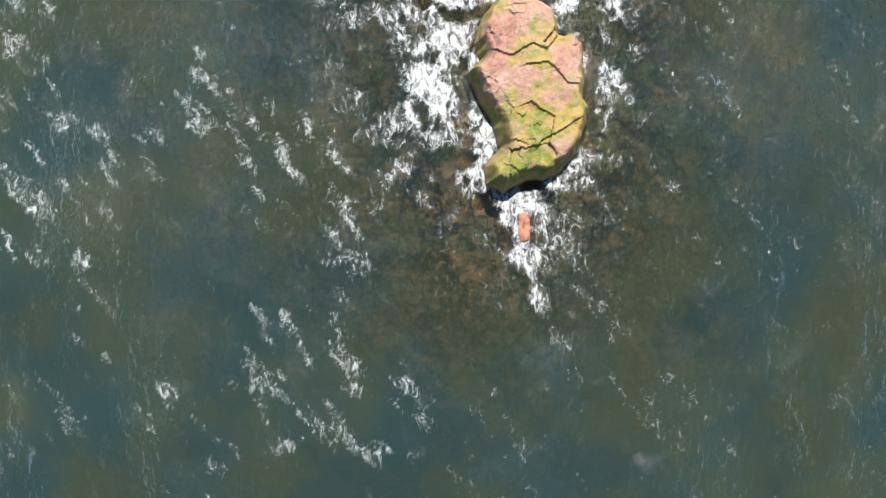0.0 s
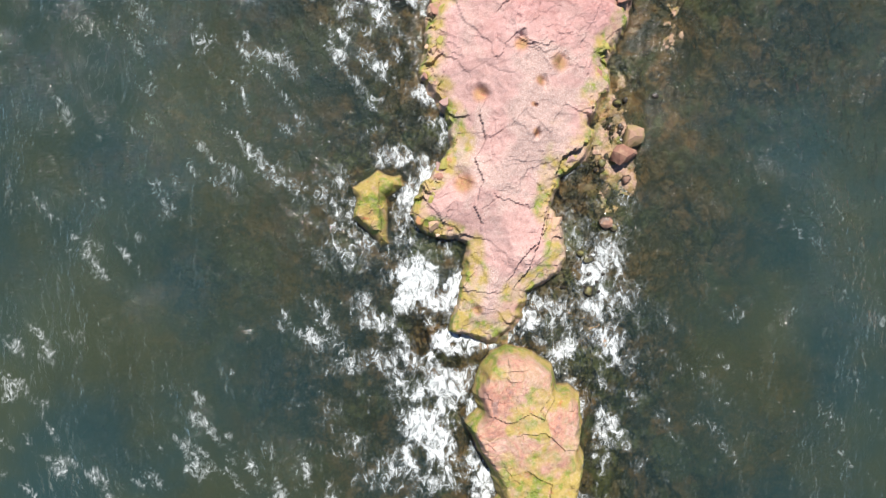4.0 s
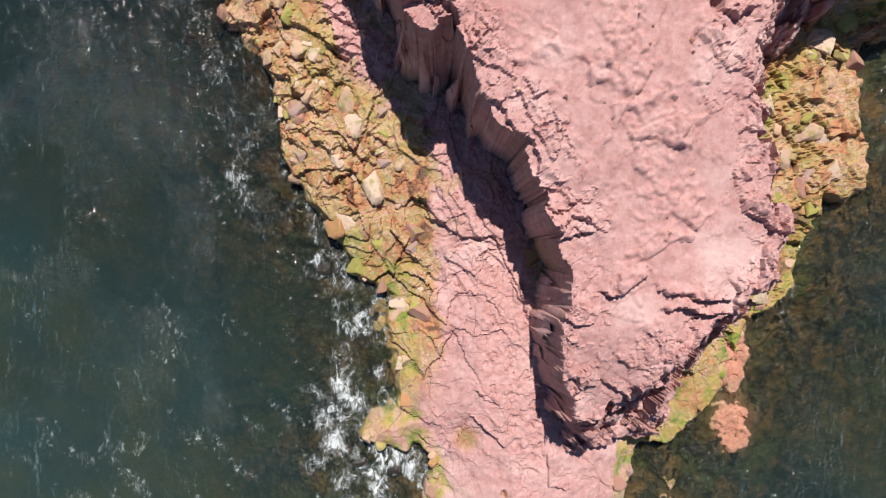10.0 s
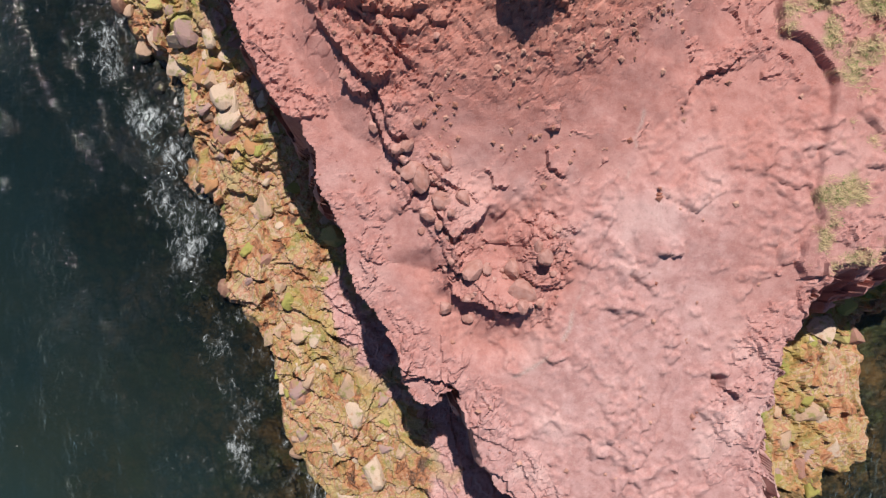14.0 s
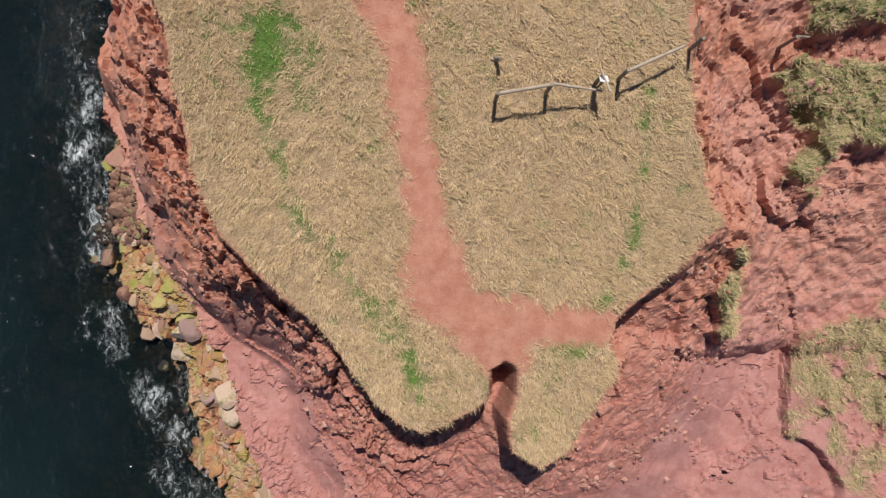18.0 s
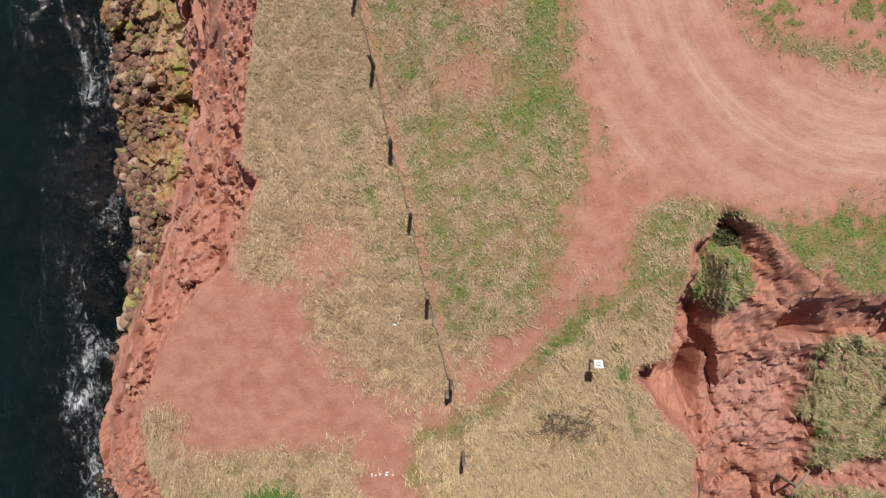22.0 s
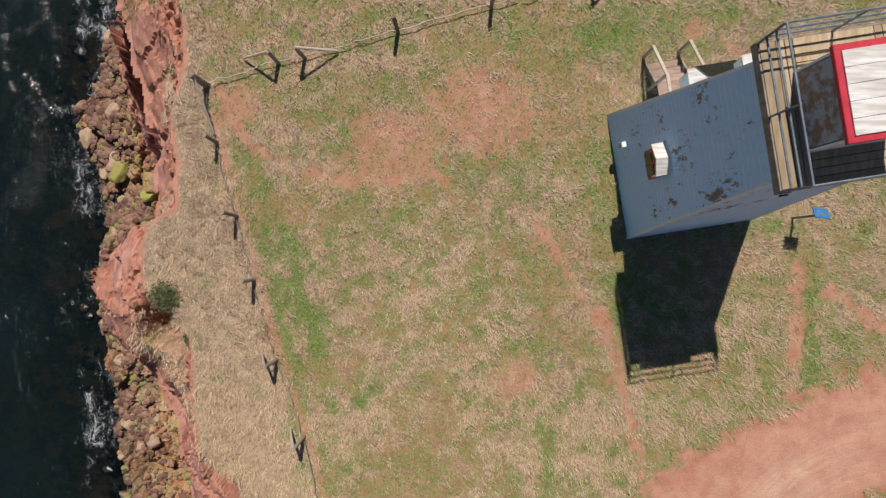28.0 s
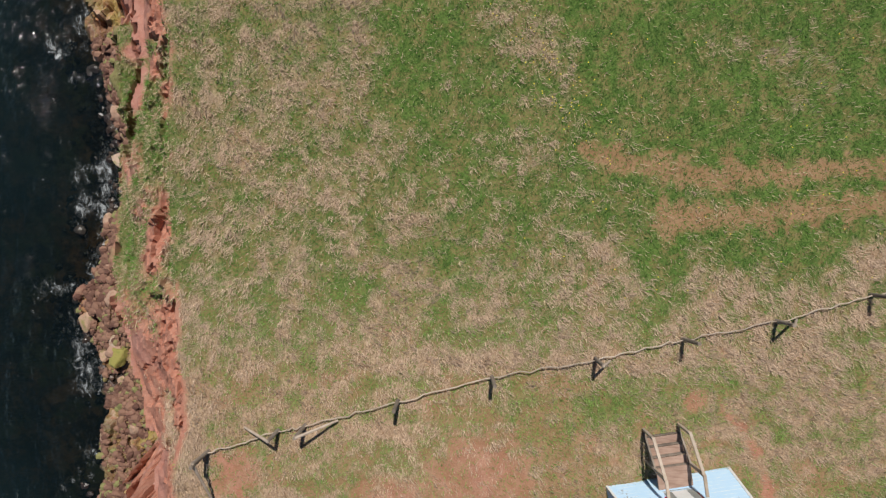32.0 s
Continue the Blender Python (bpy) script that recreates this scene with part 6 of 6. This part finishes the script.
def cobbles():
    rng = np.random.default_rng(14)
    n = 30000
    y = rng.uniform(80, 137, n)
    edge = np.interp(y, [p[1] for p in SHORE_NW], [p[0] for p in SHORE_NW])
    x = edge + rng.normal(0.6, 1.5, n)
    g = terrain(x, y)
    ok = (g["z"] > -0.45) & (g["z"] < 2.4) & (g["foot"] < 0.2) & (rng.random(n) < step(fbm(x, y, 1.6, 3, 91), 0.36, 0.6))
    x, y, z = x[ok], y[ok], g["z"][ok]
    n = len(x)
    size = 0.06 + 0.20 * rng.random(n) ** 2.2
    bm = bmesh.new()
    bmesh.ops.create_icosphere(bm, subdivisions=1, radius=1.0)
    unit = np.array([v.co for v in bm.verts])
    tri = np.array([[v.index for v in f.verts] for f in bm.faces])
    bm.free()
    k = len(unit)
    p = unit[None] * (1 + 0.35 * (rng.random((n, k, 1)) - 0.5)) * np.stack([rng.uniform(0.8, 1.4, n), rng.uniform(0.7, 1.0, n), rng.uniform(0.5, 0.8, n)], -1)[:, None]
    a = rng.uniform(0, 6.28, n)
    ca, sa = np.cos(a)[:, None], np.sin(a)[:, None]
    q = np.stack([p[:, :, 0] * ca - p[:, :, 1] * sa, p[:, :, 0] * sa + p[:, :, 1] * ca, p[:, :, 2]], -1) * size[:, None, None]
    q += np.stack([x, y, z + 0.3 * size], -1)[:, None]
    me = bpy.data.meshes.new("cobbles")
    fill(me, q.reshape(-1, 3), (tri[None] + k * np.arange(n)[:, None, None]).reshape(-1, 3), False)
    m = Mat("cobble_stone")
    r = m.geo.outputs["Random Per Island"]
    up = m.t.nodes.new("ShaderNodeSeparateXYZ")
    m.t.links.new(m.geo.outputs["Position"], up.inputs[0])
    c = m.mix(r, (0.10, 0.045, 0.032), (0.30, 0.17, 0.115))
    c = m.mix(m.ramp(r, 0.88, 0.9), c, (0.22, 0.21, 0.08))
    wet = m.ramp(m.math("ADD", up.outputs[2], m.math("MULTIPLY", m.noise(1.2, 3), 0.5)), 0.75, 0.35)
    c = m.mix(wet, c, m.mix(r, (0.02, 0.014, 0.012), (0.06, 0.04, 0.028)))
    me.materials.append(m.set(c, m.ramp(wet, 0, 1, 0.9, 0.35), m.bump(m.noise(20, 4), 0.6, 0.02)))
    return tagged(new("cobbles", me), "dark wet cobbles and red-brown stones heaped along the shore", "cobbles", kind="stuff")


cobbles()


# ---- grass: matted dry blades and short green shoots ----
def grass():
    rng = np.random.default_rng(7)
    n = 1350000
    x, y = rng.uniform(-12.5, 17.8, n), rng.uniform(62, 133.5, n)
    u = (np.interp(x, gx, np.arange(len(gx))) + 0.5).astype(int).clip(0, len(gx) - 1)
    v = (np.interp(y, gy, np.arange(len(gy))) + 0.5).astype(int).clip(0, len(gy) - 1)
    cover, green = c1[v, u], c2[v, u]
    keep = (rng.random(n) < cover) & ((x < 14.6) | (y < 93))
    x, y, u, v, green = x[keep], y[keep], u[keep], v[keep], green[keep]
    n = len(x)
    z = G["z"][v, u] - 0.02
    cid, tilt, edge = facets(x, y, 0.30, 95)
    lush = rng.random(n) < green
    flow = 3.0 * fbm(x, y, 4.0, 2, 96) + 2.6 * (cid - 0.5) + rng.normal(0, 0.65, n) + 3.9
    flow = np.where(lush, rng.uniform(0, 6.28, n), flow)
    turf = step(x - np.interp(y, [p[1] for p in WEST_LINE], [p[0] for p in WEST_LINE]), -0.8, 0.8) * step(y, 90.5, 93) * (1 - step(y, 119.5, 121.5))
    length = np.where(lush, rng.uniform(0.07, 0.17, n), rng.uniform(0.10, 0.28, n) * (1 - 0.35 * turf) * (1 - 0.3 * step(y, 119, 121)))
    rise = np.where(lush, rng.uniform(0.05, 0.14, n), rng.uniform(0.01, 0.10, n) + 0.13 * cid)
    width = np.where(lush, rng.uniform(0.0065, 0.014, n), rng.uniform(0.0065, 0.0135, n) * (1 - 0.2 * turf))
    dx, dy = np.cos(flow), np.sin(flow)
    lift = 0.10 * cid * step(edge, 0, 0.15)
    base = np.stack([x, y, z + np.where(lush, 0, lift * 0.5)], -1)
    side = np.stack([-dy * width, dx * width, np.zeros(n)], -1)
    tip = base + np.stack([dx * length, dy * length, rise], -1)
    pos = np.stack([base - side, base + side, tip], 1).reshape(-1, 3)
    tone = rng.random(n)[:, None] * 0.5 + 0.5 * cid[:, None]
    dry = np.array([0.34, 0.225, 0.13]) * (1 - tone) + np.array([0.73, 0.55, 0.32]) * tone
    north = step(y, 94, 121)[:, None]
    rosy = np.array([0.28, 0.19, 0.13]) * (1 - tone) + np.array([0.72, 0.54, 0.39]) * tone
    dry = dry * (1 - north) + rosy * north
    wet = np.array([0.06, 0.15, 0.025]) * (1 - tone) + np.array([0.17, 0.31, 0.06]) * tone
    deep = step(y, 122, 126)[:, None]
    wet = wet * (1 - deep) + deep * (np.array([0.03, 0.08, 0.014]) * (1 - tone) + np.array([0.15, 0.29, 0.05]) * tone)
    meadow = (1 - step(y, 121, 125))[:, None] * step(y, 92, 96)[:, None]
    wet = wet * (1 - meadow) + meadow * (np.array([0.10, 0.19, 0.035]) * (1 - tone) + np.array([0.24, 0.38, 0.085]) * tone)
    fade = (0.35 * green)[:, None]
    dry = dry * (1 - fade) + fade * np.array([0.30, 0.30, 0.14])
    col = np.where(lush[:, None], wet, dry)
    me = bpy.data.meshes.new("grass")
    fill(me, pos, np.arange(3 * n).reshape(-1, 3))
    rgb = np.repeat(col, 3, axis=0)
    paint(me, "tint", rgb[:, 0], rgb[:, 1], rgb[:, 2])
    m = Mat("grass_blade")
    me.materials.append(m.set(m.attr("tint"), 0.75, spec=0.25))
    return tagged(new("grass", me), "matted dry straw-coloured grass with patches of fresh green", "grass", kind="stuff")


grass()


# ---- small things in the grass ----
def white_marks(places, label):
    mark = tagged(new("marker"), label, "marker")
    for x, y, a, l in places:
        part("stone", box(0.7 * l, 0.045, 0.04, pose(x, y, height_at(x, y) + 0.03, 0, 0, a), 0.012), BOARD_WHITE, mark)
    return mark


white_marks(((-2.2, 87.35, 80, 0.14), (-2.08, 87.33, 20, 0.10), (-1.95, 87.36, 85, 0.12), (-1.75, 87.34, 0, 0.14), (-1.73, 87.42, 10, 0.12), (-1.55, 87.33, 70, 0.10)), "row of white painted stones on the red path")
white_marks(((-1.42, 92.2, 80, 0.22), (-1.34, 92.3, 10, 0.14), (-1.3, 92.22, 60, 0.12), (-1.36, 92.08, 100, 0.12), (-1.46, 92.02, 0, 0.16)), "white painted stones laid in short grass")


def flowers():
    rng = np.random.default_rng(12)
    n = 120
    pick = rng.random(n)
    x = np.where(pick < 0.6, rng.normal(3.4, 0.9, n), rng.uniform(2, 13, n))
    y = np.where(pick < 0.6, 130.0 - (x - 3.4) * 0.9 + rng.normal(0, 0.8, n), rng.uniform(123.5, 131.5, n))
    bm = bmesh.new()
    for i in range(n):
        bmesh.ops.create_cone(bm, cap_ends=True, segments=6, radius1=0.009, radius2=0.018, depth=0.025, matrix=pose(x[i], y[i], height_at(x[i], y[i]) + 0.16))
    m = Mat("yellow_petals")
    ob = part("flowers", bm, m.set(m.mix(m.geo.outputs["Random Per Island"], (0.62, 0.46, 0.02), (0.75, 0.62, 0.05)), 0.7))
    return tagged(ob, "small yellow flowers scattered through the green grass", "flower", kind="stuff")


flowers()


LEAF = plain("dark_leaves", (0.05, 0.06, 0.022), (0.14, 0.15, 0.055), 0.7, 8)


def shrub(x, y, r, label, seed):
    rng = random.Random(seed)
    z = height_at(x, y)
    top = tagged(new("shrub"), label, "shrub", "low shrubs at the cliff edge")
    top.location = (x, y, z)
    stems, leaves = bmesh.new(), bmesh.new()
    for _ in range(9):
        a, d = rng.uniform(0, 6.28), rng.uniform(0.4, 0.9) * r
        rod((0, 0, -0.1), (d * math.cos(a), d * math.sin(a), rng.uniform(0.15, 0.4) * r + 0.1), 0.014, 0.006, 5, stems)
    for _ in range(900):
        a, d = rng.uniform(0, 6.28), r * math.sqrt(rng.random()) * (0.8 + 0.3 * math.sin(3 * rng.random() + seed))
        h = 0.1 + 0.5 * r * (1 - (d / (1.2 * r)) ** 2) * rng.uniform(0.4, 1.0)
        m = pose(d * math.cos(a), d * math.sin(a), h, rng.uniform(-50, 50), rng.uniform(-50, 50), rng.uniform(0, 360))
        s = rng.uniform(0.03, 0.06)
        v = [leaves.verts.new(m @ Vector(c)) for c in ((-s, 0, 0), (0, -0.45 * s, 0.01), (s, 0, 0), (0, 0.45 * s, 0.01))]
        leaves.faces.new(v)
    part("stems", stems, OLD_WOOD, top)
    part("foliage", leaves, LEAF, top)["kind"] = "stuff"


shrub(9.1, 94.6, 0.65, "dark low shrub hanging over the gully head", 1)
shrub(-8.4, 112.6, 0.5, "dark green shrub on the cliff edge", 2)
shrub(-8.1, 111.2, 0.5, "small olive shrub beside the cliff notch", 3)
branch = tagged(part("branch", rod((3.6, 89.35, height_at(3.6, 89.35) + 0.25), (4.6, 88.95, height_at(4.6, 88.95) + 0.2), 0.02, 0.012), OLD_WOOD), "thin dead branch lying on the dry grass", "branch")


def dead_brush(x, y, label):
    """A flattened thicket of dead stems."""
    rng = random.Random(8)
    bm = bmesh.new()
    for _ in range(90):
        a, d = rng.gauss(0.25, 0.7), rng.uniform(0.25, 0.6)
        px, py = x + rng.gauss(0, 0.5), y + rng.gauss(0, 0.22)
        z = height_at(px, py) + rng.uniform(0.08, 0.26)
        rod((px - d * math.cos(a) / 2, py - d * math.sin(a) / 2, z), (px + d * math.cos(a) / 2, py + d * math.sin(a) / 2, z + rng.uniform(-0.06, 0.1)), 0.012, 0.005, 4, bm)
    return tagged(part("brush", bm, BRUSH), label, "dead brush")


BRUSH = plain("dead_stems", (0.10, 0.065, 0.045), (0.22, 0.155, 0.11), 0.9, 6)
dead_brush(4.0, 88.9, "flattened dead brown brush lying in dry grass")
